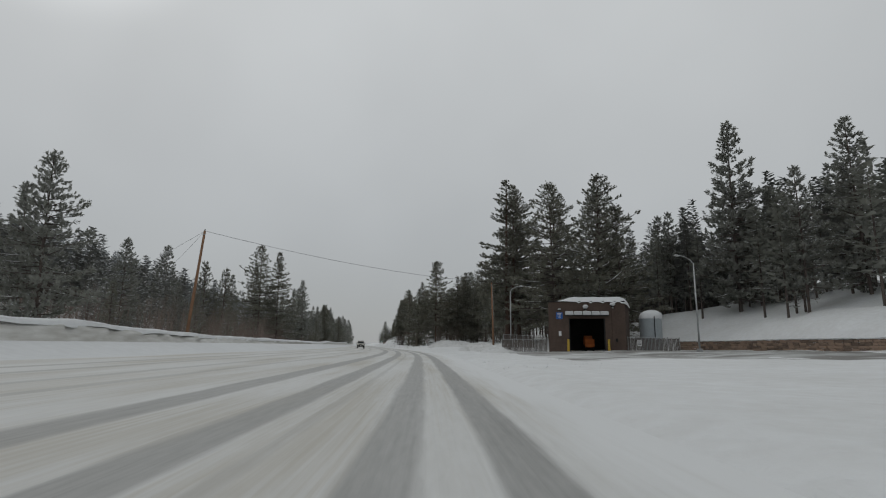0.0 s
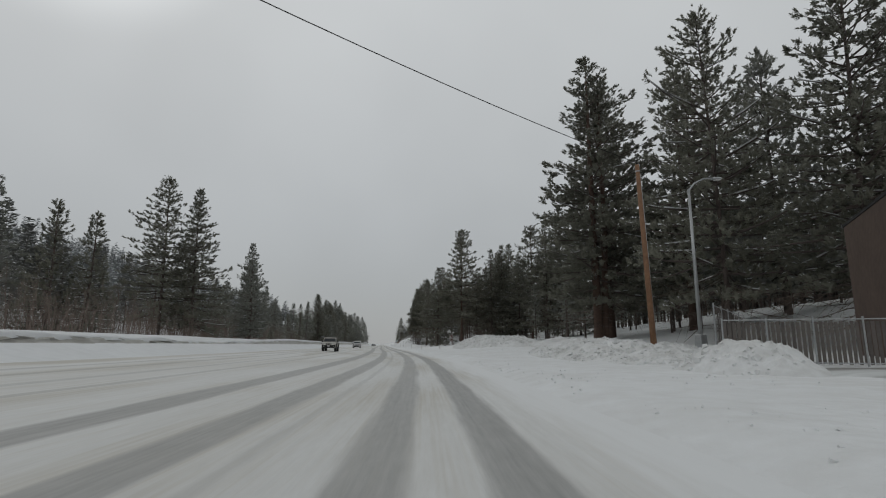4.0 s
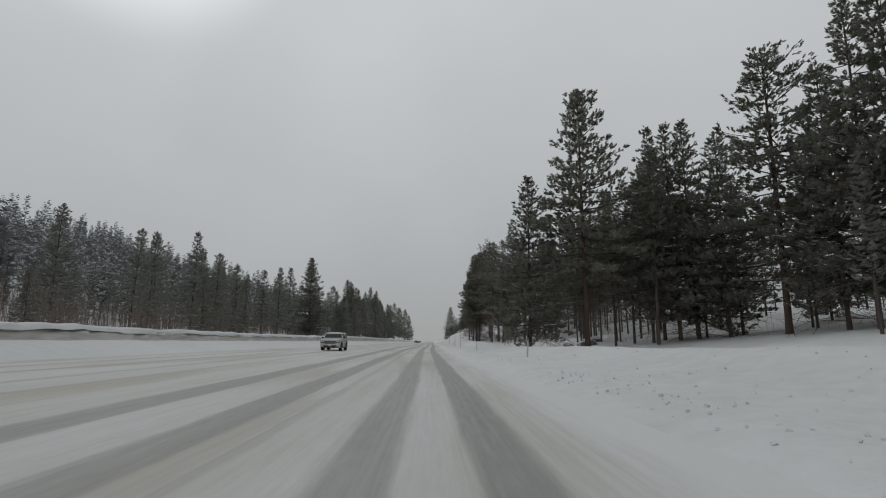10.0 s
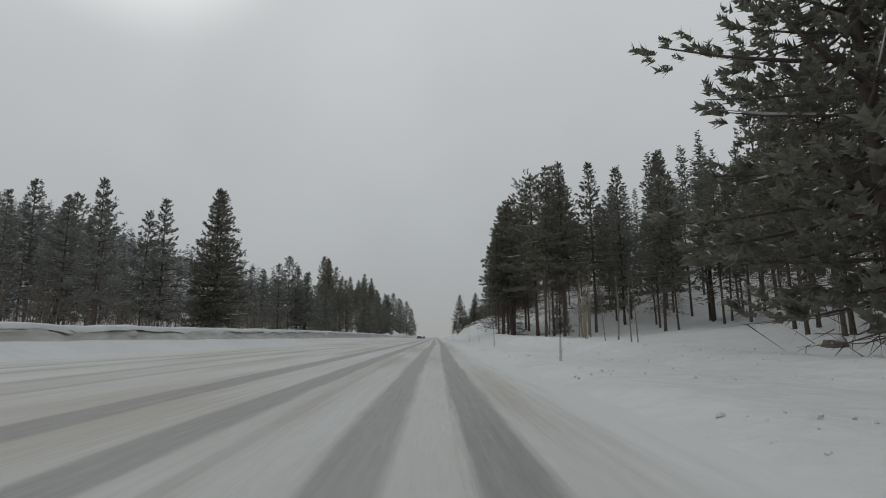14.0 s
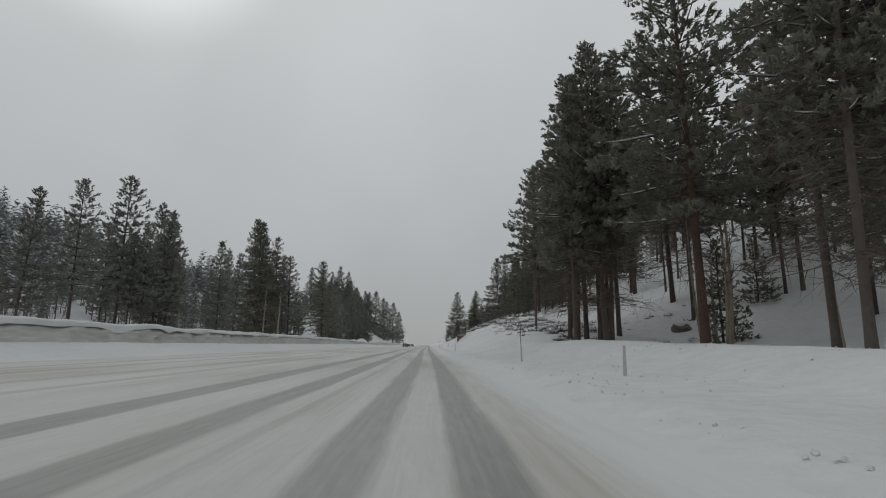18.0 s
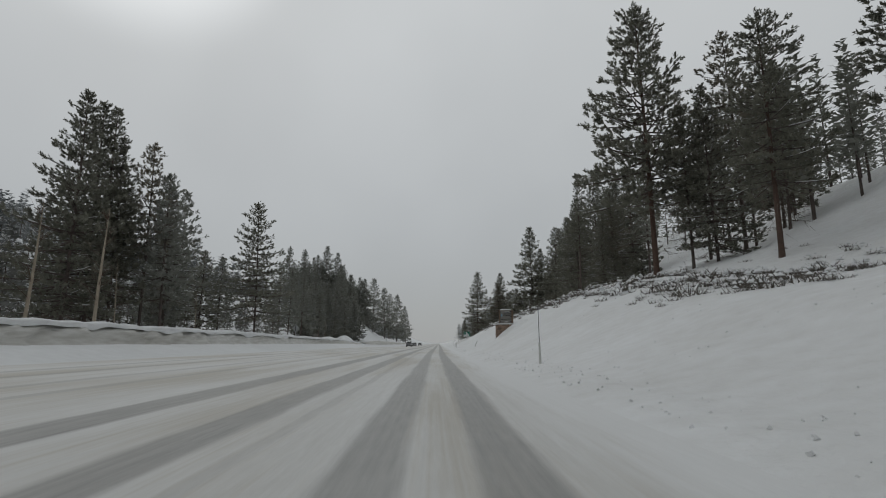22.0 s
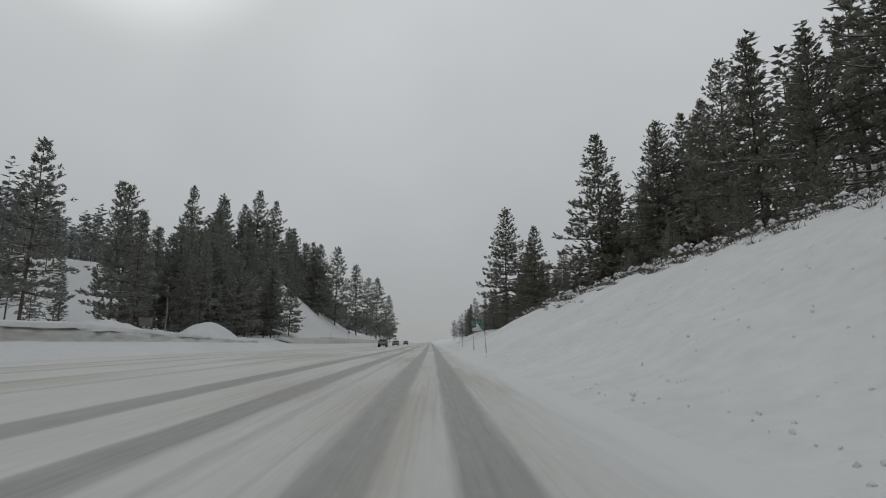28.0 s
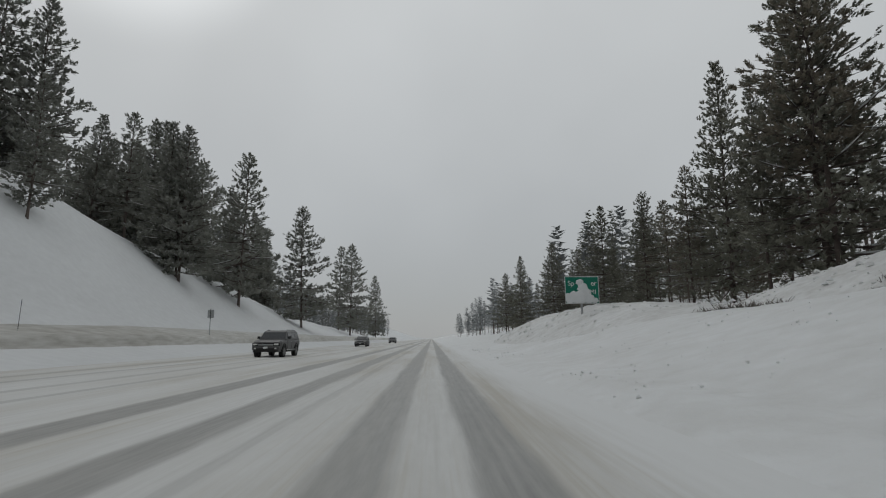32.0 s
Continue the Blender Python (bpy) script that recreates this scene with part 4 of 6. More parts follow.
def cut_cap(s):
    h = bank_top(s) + 0.16 * rough_at(s, 0, 5, 4) + 0.08 * rough_at(s, 0, 1.4, 6)
    j = 0.22 * rough_at(s, 0, 1.6, 7) + 0.2 * rough_at(s, 3, 5, 8)
    lip = 0.28 + 0.5 * max(0.0, rough_at(s, 7, 3.3, 5))
    return [(-19.95 + j + 0.15 * rough_at(s, 3, 1.2, 8), h - lip), (-20.0 + j, h - 0.06), (-20.45 + j, h + 0.06), (-21.2, h + 0.05), (-22.6, h - 0.12), (-25.5, land(s, -25.5) - 0.1)]


runs = lines((-60, 30, 3), (30, 473, 0.8))
face = swept("snow_wall", runs, cut_face, DIRTY)
tagged(face, "dirty grey layered snow wall cut by ploughs along the far shoulder", "snowbank", kind="structure")
cap = swept("snow_cap", runs, cut_cap, SNOW)
tagged(cap, "smooth white snow cap on the ploughed far bank", "snowbank", kind="structure")


def far_face(s):
    h = 1.25 + 0.7 * smooth(492, 506, s) + 0.1 * rough_at(s, 2, 5, 3)
    j = 0.2 * rough_at(s, 0, 1.6, 7)
    g = 15 * fall(s) - 0.525
    return [(-18.9 + j, 0.95 + g), (-19.4 + j, 1.2 + g), (-19.6 + j + 0.1 * rough_at(s, 1, 0.8, 1), 1.2 + 0.5 * (h - 1.2) + g), (-19.75 + j, h + g), (-20.3, h + 0.08 + g), (-23.5, land(s, -23.5) + 0.1)]


tagged(swept("snow_wall", lines((490, 760, 1.2)), far_face, DIRTY, SNOW), "low dirty snow wall under the far cut slope", "snowbank", kind="structure")


def blob(heap, centre, r, seed, flat=0.75, rings=5, sides=8):
    """A lumpy boulder or clod."""
    vs = []
    for i in range(rings + 1):
        th = math.pi * i / rings
        for j in range(sides):
            p = Vector((math.sin(th) * math.cos(2 * math.pi * j / sides), math.sin(th) * math.sin(2 * math.pi * j / sides), math.cos(th)))
            k = r * (1 + 0.38 * noise.noise(p * 1.7 + Vector((seed * 3.1, seed, 0))))
            vs.append((centre[0] + p.x * k, centre[1] + p.y * k, centre[2] + p.z * k * flat))
    fs = [(i * sides + j, (i + 1) * sides + j, (i + 1) * sides + (j + 1) % sides, i * sides + (j + 1) % sides) for i in range(rings) for j in range(sides)]
    heap.add(vs, fs)


def chunk(heap, at, r, rng):
    """A broken, angular piece of frozen snow."""
    turn = pose(*at, rng.uniform(-40, 40), rng.uniform(-40, 40), rng.uniform(0, 360))
    vs = []
    for z in (-0.6, 0.55):
        for k in range(5):
            a = 2 * math.pi * (k + rng.uniform(-0.25, 0.25)) / 5
            f = r * rng.uniform(0.65, 1.0) * (0.8 if z > 0 else 1.0)
            vs.append(tuple(turn @ Vector((f * math.cos(a) * 1.25, f * math.sin(a), z * r * rng.uniform(0.6, 1.1)))))
    heap.add(vs, [(4, 3, 2, 1, 0), (5, 6, 7, 8, 9)] + [(k, (k + 1) % 5, 5 + (k + 1) % 5, 5 + k) for k in range(5)])


def snow_pile(s0, d0, length, width, high, clods, label, lumpy=0.45):
    """A mound pushed up by a plough, with clods lying on it."""
    verts, faces = [], []
    n, m = (88, 52) if clods else (44, 30)

    def top(u, v):
        r = math.sqrt(u * u + v * v)
        s, d = s0 + u * length, d0 + v * width
        x0, y0 = spot(s, d)
        f = max(0.0, 1 - r ** 1.7)
        z = land(s, d) - 0.12 + high * f * (1 + 0.25 * rough_at(x0, y0, 4, 2))
        return x0, y0, z + f ** 0.5 * lumpy * (0.5 * rough_at(x0, y0, 1.1, 5) + 0.4 * rough_at(x0, y0, 0.5, 6) + 0.35 * abs(rough_at(x0, y0, 0.28, 7)))

    for i in range(n + 1):
        for j in range(m + 1):
            verts.append(top(-1 + 2 * i / n, -1 + 2 * j / m))
    w = m + 1
    for i in range(n):
        for j in range(m):
            faces.append((i * w + j, (i + 1) * w + j, (i + 1) * w + j + 1, i * w + j + 1))
    pile = new("snow_mound", mesh_of("snow_mound", verts, faces, OLD_SNOW if clods else BANK if d0 > 0 else SNOW, smooth_faces=not clods))
    tagged(pile, label, "snow pile", group="ploughed snow piles")
    r = random.Random(int(s0))
    heap = Heap()
    for k in range(clods):
        u, v = r.uniform(-0.8, 0.8), r.uniform(-0.95, 0.2)
        if u * u + v * v > 0.9 or rough_at(s0 + u * length, d0 + v * width, 2.2, 9) < -0.2:
            continue
        chunk(heap, top(u, v), r.choice((0.035, 0.045, 0.05, 0.06, 0.07, 0.08, 0.1, 0.13, 0.18)), r)
    if clods:
        c = new("clod_scatter", heap.mesh("clod_scatter", OLD_SNOW))
        c.parent = pile
        c["kind"] = "stuff"


snow_pile(102, 14.5, 17, 5.5, 1.3, 2200, "long lumpy ploughed snow pile with frozen clods by the yard")
snow_pile(143, 13.8, 20, 6.6, 1.4, 3400, "high lumpy ploughed snow pile with frozen clods beside the shoulder")
snow_pile(125, 20, 14, 7, 1.2, 200, "broad snow pile before the old pines")
snow_pile(84, 12.2, 3.5, 2.4, 1.3, 160, "small snow pile at the end of the fence")
snow_pile(469, -23.5, 5, 3.2, 1.5, 0, "smooth rounded snow mound behind the far bank", 0.15)
snow_pile(452, -24.0, 5, 3.0, 0.9, 0, "smooth rounded snow mound behind the far bank", 0.15)
snow_pile(409, -24.5, 6, 3.0, 0.8, 0, "smooth rounded snow mound behind the far bank", 0.15)
snow_pile(545, 13.5, 26, 7.5, 1.6, 500, "long snow bank with a rounded crest under the green sign", 0.25)
snow_pile(516, 19, 10, 5, 1.4, 160, "lumpy snow bank on the shoulder below the pines", 0.3)

# crumbs that rolled from the blade and down the cut slope
rng = random.Random(77)
crumbs = Heap()
for k in range(7500):
    s = rng.uniform(20, 545)
    d = 3.3 + abs(rng.gauss(0, 0.8)) if k % 3 == 0 else rng.uniform(4.2, 11)
    if rough_at(s, d, 6, 3) < -0.1:
        continue
    x0, y0 = spot(s, d)
    chunk(crumbs, (x0, y0, land(s, d) + 0.01), rng.choice((0.014, 0.018, 0.024, 0.03, 0.038, 0.045)), rng)
tagged(new("snow_crumb_scatter", crumbs.mesh("snow_crumb_scatter", BANK)), "small frozen snow crumbs lying along the plough ridge", "snow", kind="stuff")

ROCK = material("granite", (0.26, 0.235, 0.21), (0.12, 0.105, 0.095), scale=4, detail=7, rough=0.9, bump=0.6)
for s, d, r in ((243, 25, 0.9), (246, 27, 1.3), (241, 22.5, 0.6), (249, 24, 0.7), (252, 30, 1.1), (330, 26, 1.0), (350, 21, 0.8), (239, 19.5, 0.45)):
    h, cap_h = Heap(), Heap()
    x0, y0 = spot(s, d)
    z = land(s, d)
    blob(h, (x0, y0, z + 0.15 * r), r, s, 0.7, 7, 11)
    rock = new("boulder", h.mesh("boulder", ROCK))
    tagged(rock, "rough brown granite boulder capped with snow", "boulder", group="boulders in the snow")
    blob(cap_h, (x0, y0, z + 0.5 * r), r * 0.86, s, 0.5, 6, 11)
    p = new("snow", cap_h.mesh("snow", SNOW, smooth_faces=True))
    p.parent = rock


# ---- things made from plain solids ----
def solid(heap, size, at=(0, 0, 0), turn=(0, 0, 0), taper=1.0, bevel=0.0):
    """A box with its edges taken off, its top drawn in by taper."""
    bm = bmesh.new()
    bmesh.ops.create_cube(bm, size=1)
    for v in bm.verts:
        k = taper if v.co.z > 0 else 1.0
        v.co = Vector((v.co.x * size[0] * k, v.co.y * size[1] * k, v.co.z * size[2]))
    if bevel:
        bmesh.ops.bevel(bm, geom=bm.edges[:], offset=bevel, segments=1, affect="EDGES")
    m = pose(*at, *turn)
    bm.verts.index_update()
    heap.add([tuple(m @ v.co) for v in bm.verts], [[v.index for v in f.verts] for f in bm.faces])
    bm.free()
    return heap


def rod(heap, a, b, r, r2=None, sides=10, ends=True):
    a, b = np.array(a, float), np.array(b, float)
    v, f = tube([a, b], [r, r if r2 is None else r2], sides)
    if ends:
        f = f + [tuple(range(sides))[::-1], tuple(range(sides, 2 * sides))]
    heap.add(v, f)
    return heap


def part(name, heap, mat, parent, label="", smooth_faces=False):
    ob = new(name, heap.mesh(name, mat, smooth_faces=smooth_faces))
    ob.parent = parent
    if label:
        ob["label"] = label
    return ob


def thing(name, m, label, category, group="", kind=""):
    ob = new(name)
    ob.matrix_basis = m
    return tagged(ob, label, category, group, kind)


def words(text, size, mat, parent, at, turn, name="lettering"):
    c = bpy.data.curves.new(name, "FONT")
    c.body, c.size, c.align_x, c.align_y, c.extrude = text, size, "CENTER", "CENTER", 0.004
    c.offset = 0.008 if size < 0.3 else 0.0
    c.materials.append(mat)
    ob = new(name, c)
    ob.parent = parent
    ob.matrix_basis = pose(*at, *turn)
    return ob


STEEL = material("galvanised_steel", (0.48, 0.49, 0.49), (0.33, 0.34, 0.345), scale=9, rough=0.45, bump=0.05, metal=0.7)
POST = material("reflector_post_white", (0.62, 0.62, 0.60), (0.42, 0.42, 0.40), scale=14, rough=0.6, bump=0.1)
BLACK = material("black_rubber", (0.03, 0.03, 0.03), (0.015, 0.015, 0.015), scale=12, rough=0.7, bump=0.1)
TANK = material("pale_blue_grey_steel", (0.40, 0.44, 0.46), (0.31, 0.345, 0.36), scale=3, rough=0.55, bump=0.05)
TIP = material("dull_blue_tip", (0.06, 0.075, 0.12), (0.04, 0.05, 0.08), scale=7, rough=0.6, bump=0.02)
BLUE = material("blue_paint", (0.05, 0.15, 0.45), (0.03, 0.09, 0.30), scale=7, rough=0.5, bump=0.02)
POLE = material("weathered_pole", (0.30, 0.17, 0.10), (0.16, 0.09, 0.055), scale=5, detail=7, rough=0.85, bump=0.4)
BROWN_BLOCK = material("brown_block", (0.115, 0.082, 0.066), (0.078, 0.056, 0.046), scale=3, detail=7, rough=0.9, bump=0.25)
DARK = material("dark_interior", (0.035, 0.034, 0.033), (0.018, 0.018, 0.018), scale=3, rough=0.9, bump=0.1)
YELLOW = material("yellow_paint", (0.62, 0.42, 0.07), (0.42, 0.27, 0.04), scale=8, rough=0.6, bump=0.05)
ORANGE = material("orange_paint", (0.62, 0.17, 0.03), (0.40, 0.10, 0.02), scale=6, rough=0.5, bump=0.05)
WHITE = material("white_paint", (0.74, 0.75, 0.75), (0.60, 0.61, 0.61), scale=5, rough=0.55, bump=0.03)
BROWN_SIGN = material("brown_sign_sheet", (0.105, 0.043, 0.028), (0.075, 0.03, 0.02), scale=6, rough=0.5, bump=0.02)
GREEN_SIGN = material("green_sign_sheet", (0.012, 0.20, 0.13), (0.008, 0.13, 0.09), scale=5, rough=0.45, bump=0.02)
STONE = material("rust_brown_stone", (0.30, 0.215, 0.16), (0.085, 0.066, 0.056), scale=5, detail=7, rough=0.9, bump=0.8, random_by=0.7)
for knob in STONE.node_tree.nodes:
    if knob.type == "VALTORGB":
        knob.color_ramp.elements[0].position, knob.color_ramp.elements[1].position = 0.4, 1.0
GREY_BOARD = material("weathered_grey_board", (0.235, 0.225, 0.205), (0.16, 0.152, 0.14), scale=6, detail=7, rough=0.85, bump=0.25)
LAMP_GLASS = material("frosted_lamp_glass", (0.7, 0.7, 0.68), (0.6, 0.6, 0.58), scale=5, rough=0.3, bump=0)


def reflector_post(s, d, tilt=0.0, tall=True):
    """A flexible marker: a white lower sleeve and, above it, a thin dark stake for the ploughs."""
    x0, y0 = spot(s, d)
    ob = thing("snow_stake", pose(x0, y0, land(s, d) - 0.12, 0, tilt, wild.uniform(-30, 30)), "thin plough stake on a white roadside marker post in snow", "marker post", "roadside marker posts")
    part("sleeve", solid(Heap(), (0.11, 0.045, 1.0), (0, 0, 0.5), taper=0.72, bevel=0.01), POST, ob, "scuffed white plastic sleeve")
    if tall:
        part("stake", rod(Heap(), (0, 0.01, 0.9), (0, 0.02, 2.35), 0.016, 0.012, 6), BLACK, ob, "thin dark stake")
        part("tip", rod(Heap(), (0, 0.02, 2.25), (0, 0.02, 2.5), 0.018, 0.014, 6), TIP, ob, "blue reflective tip")
    return ob


reflector_post(160, 7.0, -9, False)
reflector_post(189.5, 6.1, 4)
for s, d in ((215, 5.4), (238, 4.9), (266, 5.2), (307.4, 5.3), (357, 4.5)):
    reflector_post(s, d, wild.uniform(-3, 3))
reflector_post(293.0, 5.8, 1, False)
reflector_post(408, 5.2, 24, False)
reflector_post(452, 4.2, -4)
reflector_post(489, 4.6, 2)
reflector_post(464.6, 4.3, -3)
reflector_post(523, -21, 2)


# ---- the plough yard: garage, tank, fences, stone wall, lamps and poles ----
YARD = math.degrees(math.atan2(86.0 - 87.9, 29.4 - 17.4))
garage = thing("plough_garage", pose(17.4, 87.9, 0.45, 0, 0, YARD), "brown block plough garage, bay open, snow thick on its roof", "garage")
# local x along the front, y to the rear, z up; the bay is open to the front
GW, GD, GH = 12.15, 10.0, 8.1


def askew(heap, by=0.24):
    """The side walls run back at a slant to the front."""
    heap.v = [np.array(v) + np.stack([by * np.array(v)[:, 1], 0 * np.array(v)[:, 1], 0 * np.array(v)[:, 1]], 1) for v in heap.v]
    return heap


D0, D1, DH = 3.25, 9.0, 5.45
part("front_wall", solid(Heap(), (D0, 0.4, GH), (D0 / 2, 0.2, GH / 2)), BROWN_BLOCK, garage)
part("front_wall", solid(Heap(), (GW - D1, 0.4, GH), ((GW + D1) / 2, 0.2, GH / 2)), BROWN_BLOCK, garage)
part("lintel", solid(Heap(), (D1 - D0, 0.4, GH - DH), ((D0 + D1) / 2, 0.2, (GH + DH) / 2)), BROWN_BLOCK, garage)
part("side_wall", askew(solid(Heap(), (0.4, GD - 0.4, GH), (0.2, GD / 2 + 0.2, GH / 2))), BROWN_BLOCK, garage)
part("side_wall", askew(solid(Heap(), (0.4, GD - 0.4, GH), (GW - 0.2, GD / 2 + 0.2, GH / 2))), BROWN_BLOCK, garage)
part("rear_wall", askew(solid(Heap(), (GW - 0.8, 0.4, GH), (GW / 2, GD - 0.2, GH / 2))), BROWN_BLOCK, garage)
part("roof", askew(solid(Heap(), (GW + 0.1, GD + 0.2, 0.2), (GW / 2, GD / 2, GH + 0.1), bevel=0.03)), DARK, garage, "dark roof edge")
part("bay_floor", askew(solid(Heap(), (GW - 0.9, GD - 0.9, 0.12), (GW / 2, GD / 2, 0.06))), DARK, garage, "wet dark concrete floor")
part("bay_lining", askew(solid(Heap(), (GW - 0.9, 0.05, GH - 0.2), (GW / 2, GD - 0.45, GH / 2))), DARK, garage)
for x in (10.3,):
    part("pilaster", solid(Heap(), (0.45, 0.12, GH - 0.1), (x, -0.058, GH / 2), bevel=0.02), BROWN_BLOCK, garage)
for x in (D0 + 0.09, D1 - 0.09):
    part("door_jamb", solid(Heap(), (0.18, 0.5, DH), (x, 0.2, DH / 2), bevel=0.02), DARK, garage)
for k in range(5):
    part("awning_panel", solid(Heap(), (1.25, 0.7, 0.16), (D0 + 0.1 + 1.39 * k, -0.4, DH + 0.55), (18, 0, 0), bevel=0.03), DARK, garage)
    h = solid(Heap(), (1.3, 0.74, 0.5), (D0 + 0.1 + 1.39 * k, -0.42, DH + 0.86), (14, 0, 0), taper=0.94, bevel=0.045)
    part("awning_snow", h, SNOW, garage, "thick snow on the awning panel")
for x, z in ((5.95, 7.0), (10.25, 7.4)):
    lamp = part("wall_lamp", solid(Heap(), (0.42, 0.35, 0.4), (x, -0.2, z), taper=1.2, bevel=0.06), DARK, garage)
    h = Heap()
    blob(h, (x, -0.24, z + 0.36), 0.44, x, 0.7, 6, 10)
    part("snow", h, SNOW, lamp, "round cap of snow", True)
    part("lens", solid(Heap(), (0.3, 0.26, 0.1), (x, -0.22, z - 0.24), bevel=0.03), LAMP_GLASS, lamp)
sign = part("bay_sign", solid(Heap(), (1.05, 0.05, 1.1), (1.75, -0.04, 5.9), bevel=0.02), BLUE, garage, "blue metal bay sign")
part("sign_border", solid(Heap(), (0.5, 0.02, 0.6), (1.75, -0.072, 5.82), bevel=0.01), WHITE, sign)
part("sign_face", solid(Heap(), (0.42, 0.02, 0.52), (1.75, -0.085, 5.82), bevel=0.01), BLUE, sign)
words("3", 0.62, WHITE, sign, (1.75, -0.1, 5.80), (90, 0, 0), "numeral")
part("sign_mark", solid(Heap(), (0.7, 0.02, 0.1), (1.75, -0.075, 6.28)), WHITE, sign)
hood = part("sign_lamp", solid(Heap(), (0.55, 0.45, 0.14), (1.75, -0.2, 6.8), (12, 0, 0), bevel=0.04), DARK, garage)
part("snow", solid(Heap(), (0.56, 0.46, 0.16), (1.75, -0.2, 6.96), taper=0.8, bevel=0.06), SNOW, hood)
part("notice", solid(Heap(), (0.42, 0.03, 0.75), (1.8, -0.03, 3.0), bevel=0.01), WHITE, garage, "small white notice")
part("meter_box", solid(Heap(), (0.35, 0.2, 0.5), (10.7, -0.1, 2.0), bevel=0.03), DARK, garage)
# snow on the roof, overhanging front and far end in a thick lip
verts, faces = [], []
for i in range(33):
    for j in range(13):
        u, v = i / 32, j / 12
        y = -0.3 + v * (GD + 0.4)
        x = 0.5 + u * (GW - 0.15) + 0.24 * y
        edge = min(1.0, 8 * min(u * 0.7, 1.02 - u, v * 3 + 0.2, 1.05 - v))
        z = GH + 0.2 + 0.75 * smooth(0.02, 0.3, u) * edge ** 0.5 * (0.92 + 0.14 * rough_at(x, y, 2, 3)) + 0.05 * rough_at(x, y, 0.7, 2)
        if j == 0 or i == 32:
            z = GH + 0.14 - 0.12 * smooth(0.15, 0.4, u) - (0.22 if (i % 5 == 2 and i > 8) else 0.0) - (0.25 if i > 29 else 0)
        verts.append((x, y, z))
for i in range(32):
    for j in range(12):
        faces.append((i * 13 + j, (i + 1) * 13 + j, (i + 1) * 13 + j + 1, i * 13 + j + 1))
roof_snow = new("roof_snow", mesh_of("roof_snow", verts, faces, SNOW))
roof_snow.parent = garage
roof_snow["label"] = "thick drooping snow lip on the roof"

def yard_material():
    """Snow driven over to wet dark slush in curving streaks."""
    m = bpy.data.materials.new("slushy_yard_snow")
    m.use_nodes = True
    n, l = m.node_tree.nodes, m.node_tree.links
    tc, mp, a, c = n.new("ShaderNodeTexCoord"), n.new("ShaderNodeMapping"), n.new("ShaderNodeTexNoise"), n.new("ShaderNodeTexNoise")
    mp.inputs["Rotation"].default_value, mp.inputs["Scale"].default_value = (0, 0, 0.22), (0.06, 0.55, 1)
    l.new(tc.outputs["Object"], mp.inputs["Vector"])
    l.new(mp.outputs[0], a.inputs["Vector"])
    a.inputs["Scale"].default_value, a.inputs["Detail"].default_value, a.inputs["Distortion"].default_value = 1.0, 8, 0.4
    l.new(tc.outputs["Object"], c.inputs["Vector"])
    c.inputs["Scale"].default_value, c.inputs["Detail"].default_value = 0.13, 4
    mul = n.new("ShaderNodeMath")
    mul.operation = "MULTIPLY_ADD"
    l.new(a.outputs["Fac"], mul.inputs[0])
    mul.inputs[1].default_value = 0.65
    half = n.new("ShaderNodeMath")
    half.operation = "MULTIPLY"
    l.new(c.outputs["Fac"], half.inputs[0])
    half.inputs[1].default_value = 0.35
    l.new(half.outputs[0], mul.inputs[2])
    r = n.new("ShaderNodeValToRGB")
    r.color_ramp.elements[0].position, r.color_ramp.elements[0].color = 0.40, (0.64, 0.655, 0.65, 1)
    r.color_ramp.elements[1].position, r.color_ramp.elements[1].color = 0.57, (0.20, 0.19, 0.175, 1)
    l.new(mul.outputs[0], r.inputs[0])
    l.new(r.outputs[0], n["Principled BSDF"].inputs["Base Color"])
    n["Principled BSDF"].inputs["Roughness"].default_value = 0.6
    bu = n.new("ShaderNodeBump")
    bu.inputs["Strength"].default_value, bu.inputs["Distance"].default_value = 0.6, 0.06
    l.new(mul.outputs[0], bu.inputs["Height"])
    l.new(bu.outputs[0], n["Principled BSDF"].inputs["Normal"])
    return m


verts, faces = [], []
for i in range(41):
    for j in range(41):
        x, y = 9.0 + 0.9 * i, 38.0 + 1.19 * j
        low = 0.12 * (1 if i in (0, 40) or j == 0 else 0)
        verts.append((x, y, land(*beside(x, y)) + 0.05 - low))
for i in range(40):
    for j in range(40):
        faces.append((i * 41 + j, (i + 1) * 41 + j, (i + 1) * 41 + j + 1, i * 41 + j + 1))
tagged(new("yard", mesh_of("yard", verts, faces, yard_material())), "driven-over yard snow with dark slush streaks before the garage", "yard", kind="structure")

for x in (D0 - 0.25, D1 + 0.3):
    p = garage.matrix_basis @ Vector((x, -1.1, 0.0))
    ob = thing("bollard", pose(p.x, p.y, 0.35), "yellow steel bollard guarding the garage bay", "bollard", "bay bollards")
    part("post", rod(Heap(), (0, 0, 0), (0, 0, 2.1), 0.19, sides=14), YELLOW, ob, smooth_faces=False)
    h = Heap()
    blob(h, (0, 0, 2.1), 0.19, 3, 0.5, 6, 12)
    part("cap", h, YELLOW, ob, smooth_faces=True)

p = garage.matrix_basis @ Vector((7.0, 6.3, 0.15))
truck = thing("plough_truck", pose(p.x, p.y, p.z, 0, 0, YARD) @ Matrix.Diagonal((0.66, 0.66, 0.66, 1)), "orange plough truck standing in the dark bay", "truck")
part("box", solid(Heap(), (2.4, 4.2, 1.6), (0, 0.4, 2.3), taper=1.05, bevel=0.08), ORANGE, truck)
part("cab", solid(Heap(), (2.3, 1.6, 1.3), (0, 2.0, 3.4), taper=0.9, bevel=0.12), ORANGE, truck)
